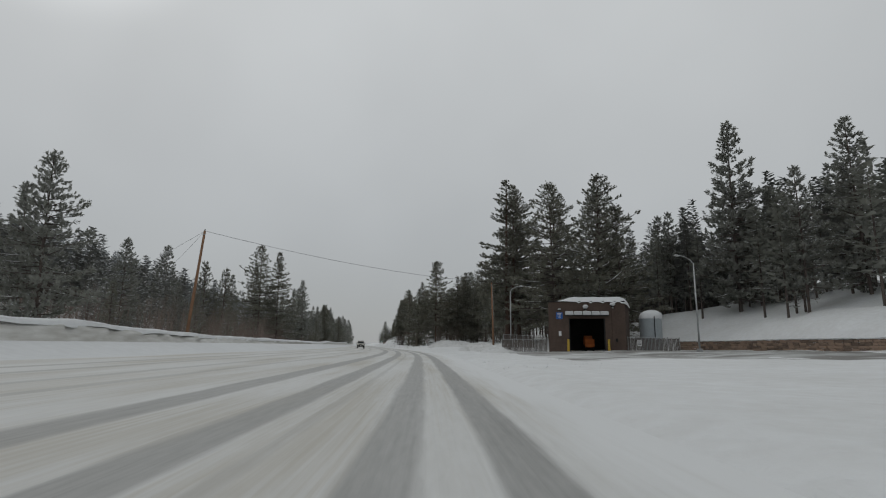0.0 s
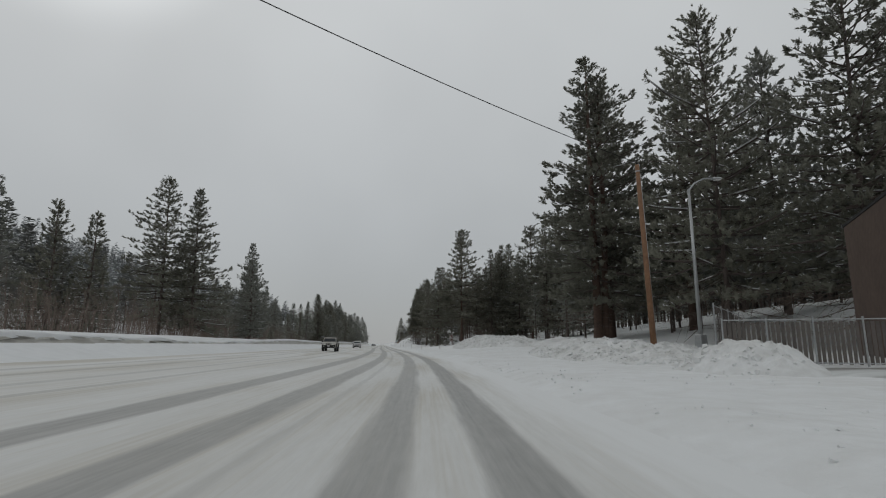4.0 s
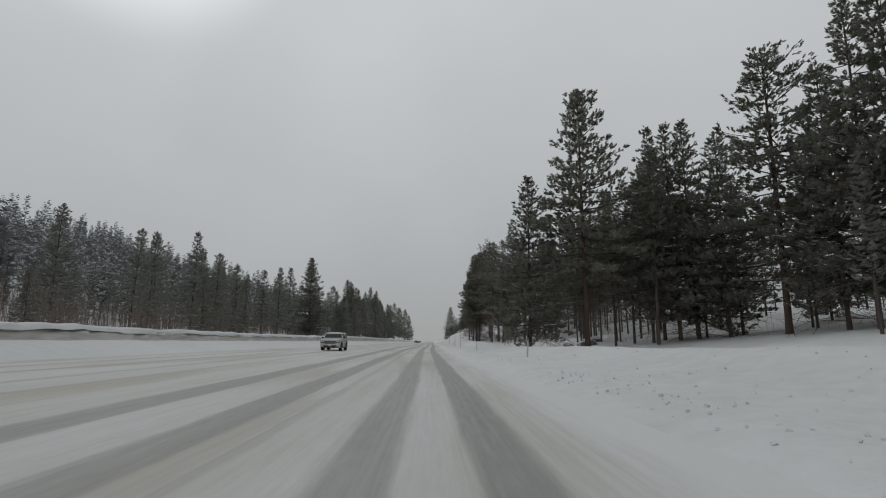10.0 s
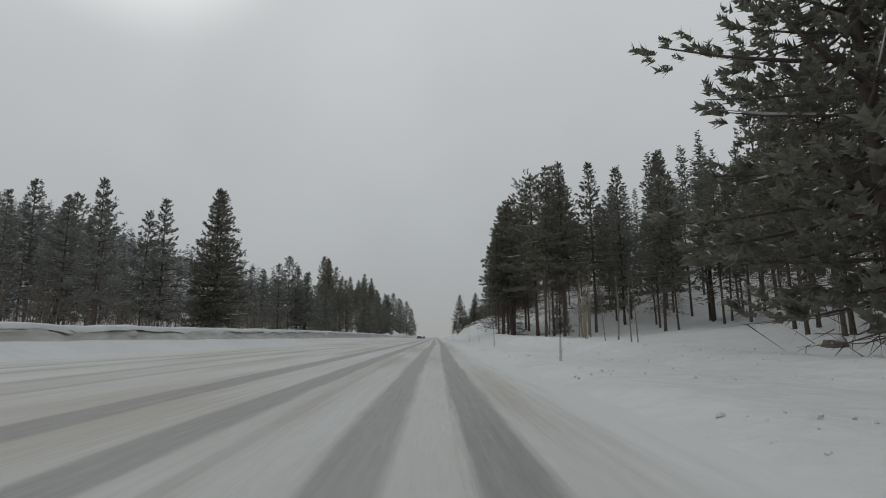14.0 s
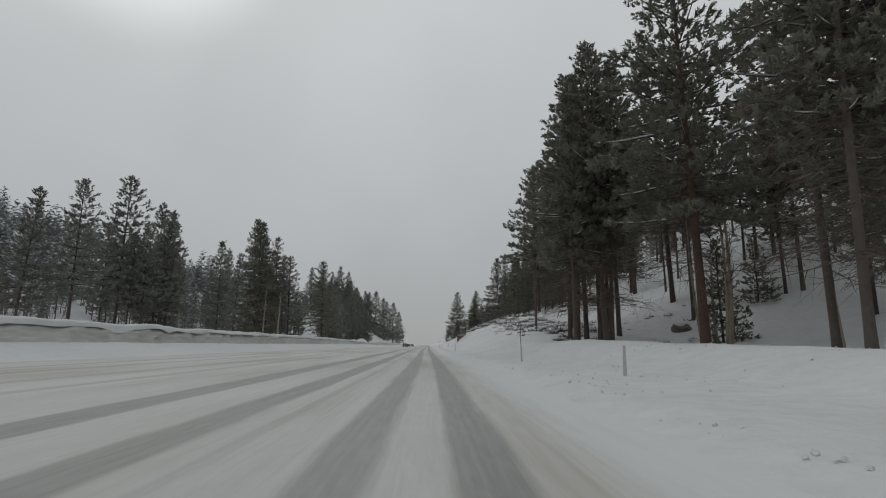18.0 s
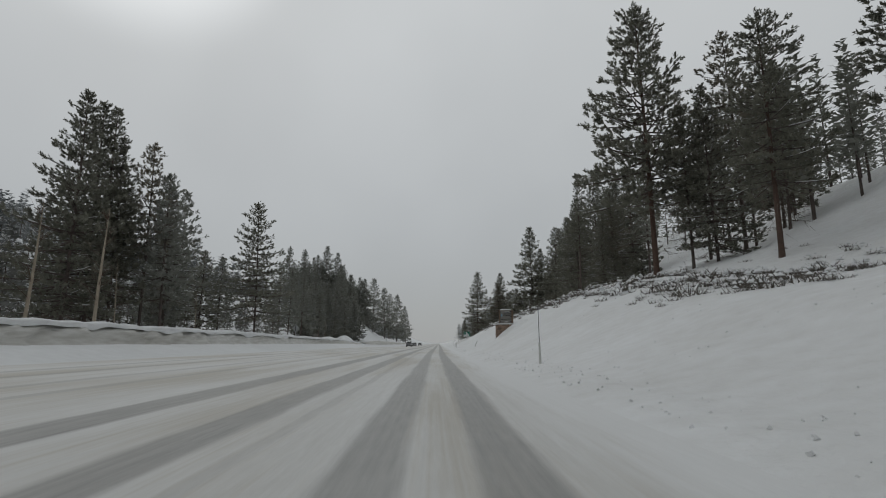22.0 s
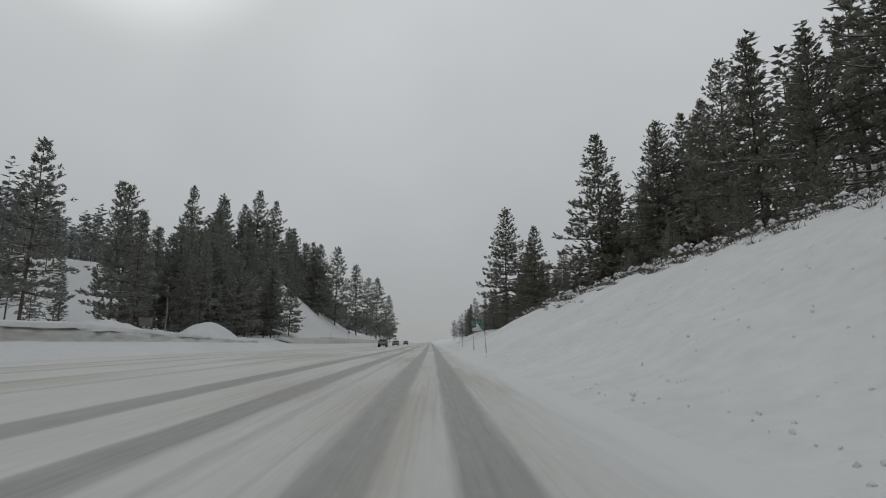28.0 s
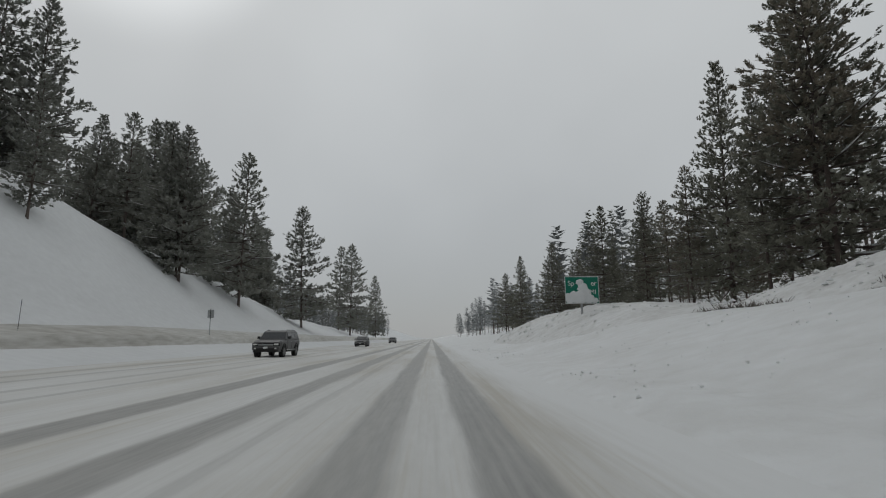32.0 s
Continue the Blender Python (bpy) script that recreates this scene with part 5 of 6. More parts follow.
part("chassis", solid(Heap(), (1.9, 5.6, 0.4), (0, 0.6, 1.2), bevel=0.04), DARK, truck)
part("spreader", solid(Heap(), (2.2, 0.7, 0.8), (0, -2.0, 1.4), taper=1.15, bevel=0.06), ORANGE, truck)
for x in (-0.95, 0.95):
    part("tail_lamp", solid(Heap(), (0.22, 0.08, 0.3), (x, -2.4, 2.0), bevel=0.02), ORANGE, truck)
    for y in (-1.2, 2.2):
        part("wheel", rod(Heap(), (x - 0.2, y, 0.55), (x + 0.2, y, 0.55), 0.55, sides=16), BLACK, truck)

# the tank beside the garage
tank = thing("water_tank", pose(35.4, 91.0, 0.6) @ Matrix.Diagonal((0.6, 0.6, 0.86, 1)), "round pale blue-grey steel tank with a domed cap of snow", "tank")
part("shell", rod(Heap(), (0, 0, 0), (0, 0, 6.6), 3.0, sides=40), TANK, tank, smooth_faces=False)
dome = Heap()
prof = [(3.12, 6.45), (3.15, 6.9), (2.8, 7.45), (1.9, 7.9), (0.9, 8.1), (0.01, 8.15)]
dv = [(r * math.cos(2 * math.pi * k / 32) + 0.25 * (z - 6.4), r * math.sin(2 * math.pi * k / 32), z + 0.12 * math.sin(3 * k)) for r, z in prof for k in range(32)]
dome.add(dv, [(i * 32 + k, i * 32 + (k + 1) % 32, (i + 1) * 32 + (k + 1) % 32, (i + 1) * 32 + k) for i in range(5) for k in range(32)])
part("snow", dome, SNOW, tank, "drooping snow dome", True)
part("pipe", rod(Heap(), (-0.1, -3.15, 0), (-0.1, -3.15, 6.9), 0.12), DARK, tank, "dark standpipe")
for z in (2.2, 4.4):
    h = Heap()
    h.add(*tube([np.array((3.03 * math.cos(a), 3.03 * math.sin(a), z)) for a in np.linspace(0, 2 * math.pi, 41)], [0.05] * 41, 5))
    part("hoop", h, TANK, tank)


def slat_fence(a, b, high, label, mat, step=0.16, z=0.2):
    """A chain-link frame filled with upright slats, from a to b."""
    a, b = Vector(a), Vector(b)
    run = (b - a).length
    ang = math.degrees(math.atan2(b.y - a.y, b.x - a.x))
    ob = thing("slat_fence", pose(a.x, a.y, z, 0, 0, ang), label, "fence", "yard fences")
    n = max(2, round(run / 2.6))
    for i in range(n + 1):
        part("post", rod(Heap(), (run * i / n, 0, -0.3), (run * i / n, 0, high + 0.12), 0.045, sides=8), STEEL, ob)
    part("rail", rod(Heap(), (0, 0, high), (run, 0, high), 0.03, sides=8), STEEL, ob)
    part("rail", rod(Heap(), (0, 0, 0.15), (run, 0, 0.15), 0.03, sides=8), STEEL, ob)
    slat = solid(Heap(), (step * 0.72, 0.012, high - 0.2), (0, 0, high / 2)).mesh("slat", mat)
    k = int(run / step)
    for i in range(k):
        s = new("slat", slat)
        s.parent = ob
        s.matrix_basis = pose(step * (i + 0.5), 0.02 * math.sin(i * 1.7), 0.02 * math.sin(i * 2.9), 0, 0, 4 * math.sin(i))
    return ob


SLAT = material("grey_brown_slats", (0.135, 0.120, 0.110), (0.065, 0.058, 0.053), scale=6, rough=0.8, bump=0.2, random_by=0.5)
slat_fence((9.9, 90.2), (13.4, 89.0), 2.1, "grey slatted yard gate beside the garage in snow", SLAT, 0.2, 0.35)
slat_fence((13.4, 89.0), (17.2, 88.1), 2.1, "grey slatted yard fence joining the garage", SLAT, 0.2, 0.35)
slat_fence((29.8, 86.4), (34.2, 86.3), 2.3, "grey slatted yard fence before the pale tank", SLAT, 0.22, 0.6)
slat_fence((34.2, 86.3), (38.4, 87.0), 2.3, "grey slatted yard gate before the pale tank", SLAT, 0.22, 0.6)
slat_fence((10.4, 92.0), (17.5, 103.0), 2.3, "brown slatted fence running back behind the snow piles", SLAT, 0.26, 1.0)
ob = thing("yard_notice", pose(31.6, 86.3, 2.0, 0, 0, 0), "small white notice board wired to the fence", "sign")
part("board", solid(Heap(), (0.75, 0.03, 0.9), (0, -0.08, 0), bevel=0.01), WHITE, ob)
for z in (0.2, 0.0, -0.2):
    part("text_bar", solid(Heap(), (0.5, 0.01, 0.07), (0, -0.105, z)), DARK, ob)


def stone_wall(points, high, label):
    """A dry stone wall of single stones in courses, with snow on top."""
    ob = thing("stone_wall", pose(0, 0, 0), label, "wall")
    r = random.Random(77)
    shapes = []
    for k in range(5):
        h = Heap()
        solid(h, (0.62 + 0.16 * k, 0.5, 0.36), bevel=0.06)
        h.v = [np.array([[c[0] + 0.05 * noise.noise(Vector(c) * 3 + Vector((k, 0, 0))), c[1] + 0.06 * noise.noise(Vector(c) * 4), c[2] + 0.05 * noise.noise(Vector(c) * 3)] for c in h.v[0]])]
        shapes.append((0.62 + 0.16 * k, h.mesh("stone", STONE)))
    cap = Heap()
    for a, b in zip(points, points[1:]):
        a, b = Vector(a), Vector(b)
        run = (b - a).length
        ang = math.degrees(math.atan2(b.y - a.y, b.x - a.x))
        for row in range(int(high / 0.36)):
            at = r.uniform(-0.5, 0)
            while at < run:
                w, me = r.choice(shapes)
                p = a.lerp(b, min(1, (at + w / 2) / run))
                z = a.z + (b.z - a.z) * min(1, at / run)
                s = new("stone", me)
                s.parent = ob
                s.matrix_basis = pose(p.x, p.y, z + 0.18 + row * 0.36, r.uniform(-4, 4), r.uniform(-4, 4), ang + r.uniform(-5, 5))
                at += w + 0.03
        n = 24
        for i in range(n):
            p = a.lerp(b, i / n)
            blob(cap, (p.x, p.y, p.z + high + 0.05), run / n * 0.85, i, 0.26, 5, 8)
    part("snow", cap, SNOW, ob, "snow lying along the top", True)


stone_wall([(x, y, land(*beside(x, y)) - 0.1) for x, y in ((39.9, 90.5), (43.6, 80.0), (45.6, 70.0), (47.6, 58.0), (48.6, 44.0))], 1.5, "rust-brown dry stone wall holding back the snowy bank")
snow_pile(72, 55, 22, 7.5, 1.7, 0, "smooth deep snowbank behind the stone wall", 0.2)


def street_lamp(x, y, z, high, arm, label):
    ob = thing("street_lamp", pose(x, y, z, 0, 0, arm), label, "street lamp", "yard lamps")
    part("base", solid(Heap(), (0.6, 0.6, 0.9), (0, 0, 0.3), taper=0.85, bevel=0.04), STEEL, ob)
    part("pole", rod(Heap(), (0, 0, 0.6), (0, 0, high), 0.13, 0.08, 12), STEEL, ob, smooth_faces=True)
    h = Heap()
    h.add(*tube([np.array((0, 0, high - 0.1)), np.array((-0.5, 0, high + 0.45)), np.array((-1.3, 0, high + 0.85)), np.array((-2.2, 0, high + 1.0))], [0.07, 0.06, 0.05, 0.045], 8))
    part("arm", h, STEEL, ob, smooth_faces=True)
    head = part("lamp_head", solid(Heap(), (0.8, 0.3, 0.16), (-2.45, 0, high + 1.0), (0, 6, 0), taper=0.8, bevel=0.04), STEEL, ob)
    part("lens", solid(Heap(), (0.5, 0.22, 0.05), (-2.5, 0, high + 0.9), (0, 6, 0), bevel=0.01), LAMP_GLASS, head)


street_lamp(34.6, 72.4, 0.5, 12.4, 10, "grey steel street lamp with a curved arm by the wall")
street_lamp(12.5, 98.6, 1.2, 10.3, 200, "grey steel street lamp with a curved arm behind the snow pile")


def utility_pole(x, y, z, high, lean, turn, label, pipe=True):
    ob = thing("utility_pole", pose(x, y, z, lean[0], lean[1], turn), label, "utility pole", "utility poles")
    part("pole", rod(Heap(), (0, 0, -0.5), (0, 0, high), 0.19, 0.13, 14), POLE, ob, smooth_faces=True)
    if pipe:
        part("conduit", rod(Heap(), (0.19, 0.05, -0.3), (0.16, 0.05, high - 0.6), 0.04, 0.04, 8), STEEL, ob, smooth_faces=True)
    part("clamp", rod(Heap(), (0, 0, high - 0.5), (0, 0, high - 0.42), 0.17, 0.17, 12), STEEL, ob)
    part("insulator", rod(Heap(), (0, 0, high), (0, 0, high + 0.22), 0.06, 0.04, 8), DARK, ob)
    return ob


utility_pole(9.2, 97.6, 0.6, 12.3, (0, -1.5), 0, "weathered brown utility pole with a grey conduit in the snow pile")
utility_pole(-29.4, 61.2, 1.5, 12.9, (0, 4.5), 0, "leaning reddish-brown utility pole behind the far snowbank", False)


def wire(a, b, sag, r, label):
    a, b = np.array(a, float), np.array(b, float)
    pts = [a + (b - a) * u - np.array((0, 0, 4 * sag * u * (1 - u))) for u in np.linspace(0, 1, 25)]
    h = Heap()
    h.add(*tube(pts, [r] * 25, 5))
    ob = new("overhead_wire", h.mesh("overhead_wire", BLACK))
    tagged(ob, label, "wire", "overhead wires")


wire((-28.4, 61.2, 14.35), (9.1, 97.6, 12.95), 1.0, 0.022, "black overhead wire sagging across the highway between poles")
wire((-28.4, 61.2, 14.3), (-62, 80, 3.0), 0.1, 0.015, "thin stay wire from the leaning pole to the ground")
wire((-28.4, 61.2, 14.3), (-75, 130, 13.0), 0.6, 0.015, "thin overhead wire running to the wood")


# ---- signs along the road ----
def recreation_sign(s, d):
    x0, y0 = spot(s, d)
    ob = thing("recreation_sign", pose(x0, y0, land(s, d) - 1.3, 0, -4, 6), "three brown recreation panels on one post, half snowed over", "road sign")
    part("post", solid(Heap(), (0.09, 0.09, 3.6), (0, 0.06, 1.8), bevel=0.01), STEEL, ob)
    for k, (z, h) in enumerate(((3.0, 0.78), (2.2, 0.74), (1.6, 0.42))):
        edge = part("panel", solid(Heap(), (0.72, 0.02, h), (0, 0, z), bevel=0.005), WHITE, ob, "white-edged brown panel")
        part("face", solid(Heap(), (0.67, 0.02, h - 0.05), (0, -0.006, z), bevel=0.005), BROWN_SIGN, edge)
        if k == 0:
            for x in (-0.15, 0.15):
                part("mark", solid(Heap(), (0.09, 0.008, 0.46), (x, -0.02, z - 0.02), (0, 12, 0)), WHITE, edge)
        if k == 1:
            part("mark", solid(Heap(), (0.36, 0.008, 0.06), (0.02, -0.02, z + 0.14)), WHITE, edge)
            part("mark", solid(Heap(), (0.46, 0.008, 0.05), (0.02, -0.02, z - 0.02)), WHITE, edge)
            for x, t in ((-0.1, 18), (0.13, -18)):
                part("mark", solid(Heap(), (0.05, 0.008, 0.34), (x, -0.022, z), (0, t, 0)), WHITE, edge)
        if k == 2:
            part("mark", solid(Heap(), (0.26, 0.008, 0.07), (0.12, -0.02, z)), WHITE, edge)
    h = Heap()
    for k, (x, z, r) in enumerate(((-0.2, 1.95, 0.2), (-0.22, 1.7, 0.22), (-0.12, 1.5, 0.16), (-0.26, 1.5, 0.14))):
        blob(h, (x, -0.01, z), r, k + 4, 1.0, 6, 10)
    h.v = [np.array(v) * (1, 0.28, 1) for v in h.v]
    part("stuck_snow", h, SNOW, ob, "wind-packed snow on the lower panels", True)


recreation_sign(165.5, 10.0)


TIMBER = material("weathered_timber", (0.23, 0.165, 0.12), (0.12, 0.088, 0.066), scale=6, detail=7, rough=0.85, bump=0.4)
LAKE = material("faded_blue_paint", (0.20, 0.33, 0.42), (0.14, 0.25, 0.33), scale=9, rough=0.6, bump=0.05)


def watershed_sign():
    a = math.degrees(math.atan2(396.92 - 397.55, 1.25))
    ob = thing("watershed_sign", pose(-42.95, 397.2, 0.68, 0, 0, a + 8) @ Matrix.Diagonal((0.8, 0.8, 0.8, 1)), "grey board watershed sign on wooden posts over a stone plinth", "sign")
    for x, h in ((-0.95, 2.15), (0.95, 2.05)):
        part("timber_post", solid(Heap(), (0.24, 0.26, h), (x, 0.1, 3.35 + h / 2), bevel=0.03), TIMBER, ob, "weathered brown timber post")
    board = part("board", solid(Heap(), (1.68, 0.1, 1.95), (0, -0.06, 4.52), bevel=0.02), GREY_BOARD, ob, "grey routed board")
    part("board_snow", solid(Heap(), (1.74, 0.3, 0.12), (0, 0, 5.55), taper=0.9, bevel=0.04), SNOW, ob)
    for x in (-0.82, 0.82):
        part("strap", solid(Heap(), (0.03, 0.02, 1.9), (x, -0.13, 4.5)), BLACK, ob)
        for z in (3.75, 4.5, 5.2):
            part("bracket", solid(Heap(), (0.16, 0.05, 0.12), (x, -0.14, z), bevel=0.01), BLACK, ob)
    words("LAKE TAHOE", 0.19, BLACK, board, (0.2, -0.118, 4.88), (90, 0, 0))
    words("WATERSHED", 0.19, BLACK, board, (0.2, -0.118, 4.66), (90, 0, 0))
    words("HELP PROTECT IT!", 0.165, BLACK, board, (0.0, -0.118, 4.12), (90, 0, 0))
    part("text_bar", solid(Heap(), (0.8, 0.012, 0.1), (0.2, -0.117, 5.08)), BLACK, board)
    part("text_bar", solid(Heap(), (0.46, 0.012, 0.05), (0.05, -0.117, 3.8)), WHITE, board)
    part("text_bar", solid(Heap(), (0.46, 0.012, 0.05), (0.05, -0.117, 3.7)), WHITE, board)
    part("letter_snow", solid(Heap(), (0.84, 0.05, 0.06), (0.2, -0.13, 5.18), bevel=0.015), SNOW, board)
    h = solid(Heap(), (0.22, 0.012, 0.4), (-0.57, -0.117, 4.76), (0, 6, 0), taper=0.6, bevel=0.005)
    part("lake_shape", h, LAKE, board, "blue lake outline")
    plinth = thing("stone_plinth", pose(-42.95, 397.2, 0.68, 0, 0, a + 8) @ Matrix.Diagonal((0.8, 0.8, 0.8, 1)), "rust-brown stone plinth under the sign, half buried", "plinth")
    r = random.Random(8)
    stones = []
    for k in range(4):
        h = solid(Heap(), (0.3 + 0.09 * k, 0.34, 0.16 + 0.03 * (k % 2)), bevel=0.03)
        stones.append((0.3 + 0.09 * k, h.mesh("stone", STONE)))
    for row in range(15):
        x = -1.5
        end = -0.95 if row < 8 else 2.2
        while x < end:
            w, me = r.choice(stones)
            for y in (-0.28, 0.22):
                s = new("stone", me)
                s.parent = plinth
                s.matrix_basis = pose(x + w / 2, y + r.uniform(-0.03, 0.03), 0.72 + row * 0.18, r.uniform(-9, 9), r.uniform(-9, 9), r.uniform(-9, 9))
            x += w - 0.01
    h = Heap()
    for k in range(19):
        blob(h, (-1.3 + 0.19 * k, -0.05, 3.45), 0.3, k, 0.35, 5, 8)
    part("snow", h, SNOW, plinth, "snow on the coping", True)
    snow_pile(397.0, 8.8, 4.0, 2.2, 0.9, 0, "smooth drift banked against the stone plinth", 0.1)


watershed_sign()


def green_sign(s, d):
    x0, y0 = spot(s, d)
    z = land(s, d) - 1.0
    ob = thing("guide_sign", pose(x0, y0, z, 0, 0, 9), "green highway guide sign half covered by stuck snow", "road sign")
    for x in (-0.05,):
        part("post", solid(Heap(), (0.14, 0.12, 4.4), (x, 0.08, 1.9), bevel=0.01), STEEL, ob)
    edge = part("panel", solid(Heap(), (2.45, 0.02, 1.95), (0, 0, 3.55), bevel=0.006), WHITE, ob, "white-edged panel")
    part("face", solid(Heap(), (2.37, 0.02, 1.87), (0, -0.006, 3.55), bevel=0.006), GREEN_SIGN, edge, "green reflective sheet")
    words("Sp", 0.5, WHITE, edge, (-0.78, -0.025, 4.02), (90, 0, 0))
    words("er", 0.5, WHITE, edge, (0.86, -0.025, 4.02), (90, 0, 0))
    words("MI", 0.46, WHITE, edge, (0.78, -0.025, 3.4), (90, 0, 0))
    h = Heap()
    for k, (x, zz, r) in enumerate(((-0.75, 3.05, 0.52), (-0.2, 3.0, 0.6), (0.05, 3.7, 0.42), (-0.15, 4.1, 0.3), (0.5, 2.9, 0.4), (0.25, 3.35, 0.42), (-0.9, 2.85, 0.34), (0.9, 2.8, 0.25))):
        blob(h, (x, 0, zz), r, k + 2, 0.8, 7, 12)
    h.v = [np.clip(np.array(v) * (1, 0.12, 1), (-1.2, -1, 2.6), (1.2, 1, 4.5)) - (0, 0.012, 0) for v in h.v]
    part("stuck_snow", h, SNOW, edge, "wind-packed snow", True)


green_sign(533, 10.8)


def back_of_sign(s, d, high, kind="diamond"):
    x0, y0 = spot(s, d)
    ob = thing("warning_sign", pose(x0, y0, land(s, d) - 0.2, 0, 0, 8), "bare grey back of a diamond road sign on a post", "road sign")
    part("post", solid(Heap(), (0.07, 0.05, high), (0, 0, high / 2), bevel=0.01), STEEL, ob)
    if kind == "diamond":
        part("plate", solid(Heap(), (0.8, 0.02, 0.8), (0, 0.04, high - 0.3), (0, 45, 0), bevel=0.01), STEEL, ob)
    else:
        part("plate", solid(Heap(), (0.6, 0.02, 0.75), (0, 0.04, high - 0.3), bevel=0.01), STEEL, ob)
    part("brace", solid(Heap(), (0.05, 0.02, 0.9), (0, -0.03, high - 0.3)), DARK, ob)


back_of_sign(415.3, -21.6, 2.6)
back_of_sign(545, -20.5, 3.2, "plate")
x0, y0 = spot(320, 25.4)
ob = thing("trail_marker", pose(x0, y0, land(320, 25.4) - 0.1, 0, 0, 6), "small dark square marker on a thin post among the pines", "marker post")
part("post", solid(Heap(), (0.1, 0.09, 1.9), (0, 0.03, 0.95), bevel=0.01), POLE, ob)
part("plate", solid(Heap(), (0.42, 0.03, 0.4), (0, -0.035, 1.75), bevel=0.015), DARK, ob)
x0, y0 = spot(470, -31)
ob = thing("notice_board", pose(x0, y0, land(470, -31) - 0.1, 0, 0, 0), "pale notice board on two posts by the wood", "sign")
for x in (-0.7, 0.7):
    part("post", solid(Heap(), (0.1, 0.1, 2.2), (x, 0, 1.1), bevel=0.01), POLE, ob)
part("board", solid(Heap(), (1.6, 0.08, 0.9), (0, -0.09, 1.6), bevel=0.02), GREY_BOARD, ob)


# ---- vehicles in the far lanes ----
GLASS = bpy.data.materials.new("tinted_glass")
GLASS.use_nodes = True
g = GLASS.node_tree.nodes["Principled BSDF"]
g.inputs["Base Color"].default_value, g.inputs["Roughness"].default_value = (0.02, 0.024, 0.027, 1), 0.08
HEADLAMP = material("headlamp_lens", (0.75, 0.75, 0.72), (0.6, 0.6, 0.58), scale=5, rough=0.15, bump=0)


def vehicle(name, s, d, paint, label, length, width, high, hood_z, hood_len, wheelbase, tyre, bed=0.0, boxy=0.0, lift=0.28):
    """A car facing down the road: a lofted body, glass panels, wheels, lamps and trim. Local -y is its front."""
    x0, y0 = spot(s, d)
    m = pose(x0, y0, land(s, d) - 0.03, 0, 0, math.degrees(-math.atan((lane_x(s + 6) - lane_x(s - 6)) / 12)) + 0.0)
    ob = thing(name, m, label, "car", "vehicles in the far lanes")
    L, W = length, width / 2
    # body below the windows, lofted across its length
    heap = Heap()
    belt = hood_z + 0.06
    tail = belt - (0.0 if not bed else 0.02)
    rings = []
    for y, top, half, low in ((-L / 2, hood_z - 0.32, W * 0.80, lift + 0.12), (-L / 2 + 0.1, hood_z - 0.1, W * 0.93, lift), (-L / 2 + 0.45, hood_z, W, lift),
                              (-L / 2 + hood_len, belt, W, lift - 0.02), (0.3, belt, W, lift - 0.02), (L / 2 - 0.35, tail, W, lift), (L / 2 - 0.05, tail - 0.04, W * 0.95, lift + 0.1)):
        mid = (top + low) / 2 + 0.05
        rings.append([(-half * 0.93, y, low), (-half, y, mid), (-half * 0.985, y, top - 0.1), (-half * 0.9, y, top), (half * 0.9, y, top), (half * 0.985, y, top - 0.1), (half, y, mid), (half * 0.93, y, low)])
    n = 8
    vs = [p for r in rings for p in r]
    fs = [(i * n + k, i * n + (k + 1) % n, (i + 1) * n + (k + 1) % n, (i + 1) * n + k) for i in range(len(rings) - 1) for k in range(n)]
    fs += [tuple(range(n))[::-1], tuple(range((len(rings) - 1) * n, len(rings) * n))]
    heap.add(vs, fs)
    part("body", heap, paint, ob)
    # cabin
    c0 = -L / 2 + hood_len - 0.1
    c1 = L / 2 - 0.15 - bed
    rake, back = 0.72 - 0.5 * boxy, 0.28 - 0.1 * boxy
    rings = []
    for z, y_0, y_1, half in ((belt - 0.03, c0, c1, W * 0.96), (belt + 0.05, c0 + 0.08, c1 - 0.02, W * 0.95), (high - 0.1, c0 + rake, c1 - back, W * 0.83), (high, c0 + rake + 0.25, c1 - back - 0.2, W * 0.74)):
        rings.append([(-half, y_0, z), (half, y_0, z), (half, y_1, z), (-half, y_1, z)])
    vs = [p for r in rings for p in r]
    heap = Heap()
    heap.add(vs, [(i * 4 + k, i * 4 + (k + 1) % 4, (i + 1) * 4 + (k + 1) % 4, (i + 1) * 4 + k) for i in range(3) for k in range(4)] + [(12, 13, 14, 15)])
    part("cabin", heap, paint, ob)

    def pane(nm, corners, out):
        a = np.array(corners, float)
        h = Heap()
        o = np.array(out, float)
        h.add(np.concatenate([a + o * 0.012, a - o * 0.03]), [(0, 1, 2, 3), (0, 4, 5, 1), (1, 5, 6, 2), (2, 6, 7, 3), (3, 7, 4, 0)])
        part(nm, h, GLASS, ob)

    def side_x(z):
        return W * (0.95 + (0.83 - 0.95) * (z - belt - 0.05) / (high - 0.15 - belt))

    z0, z1 = belt + 0.1, high - 0.15
    f0, f1 = c0 + 0.08 + (rake - 0.08) * 0.1, c0 + 0.08 + (rake - 0.08) * 0.92
    pane("windscreen", [(-side_x(z0) * 0.93, f0, z0), (side_x(z0) * 0.93, f0, z0), (side_x(z1) * 0.93, f1, z1), (-side_x(z1) * 0.93, f1, z1)], (0, -0.8, 0.6))
    doors = 2 if bed else 3
    span = c1 - back - 0.12 - (c0 + rake + 0.05)
    for sgn in (-1, 1):
        for k in range(doors):
            a0 = c0 + rake + 0.05 + span * k / doors + 0.04
            a1 = c0 + rake + 0.05 + span * (k + 1) / doors - 0.05
            lead = 0.5 * (rake - 0.1) if k == 0 else 0
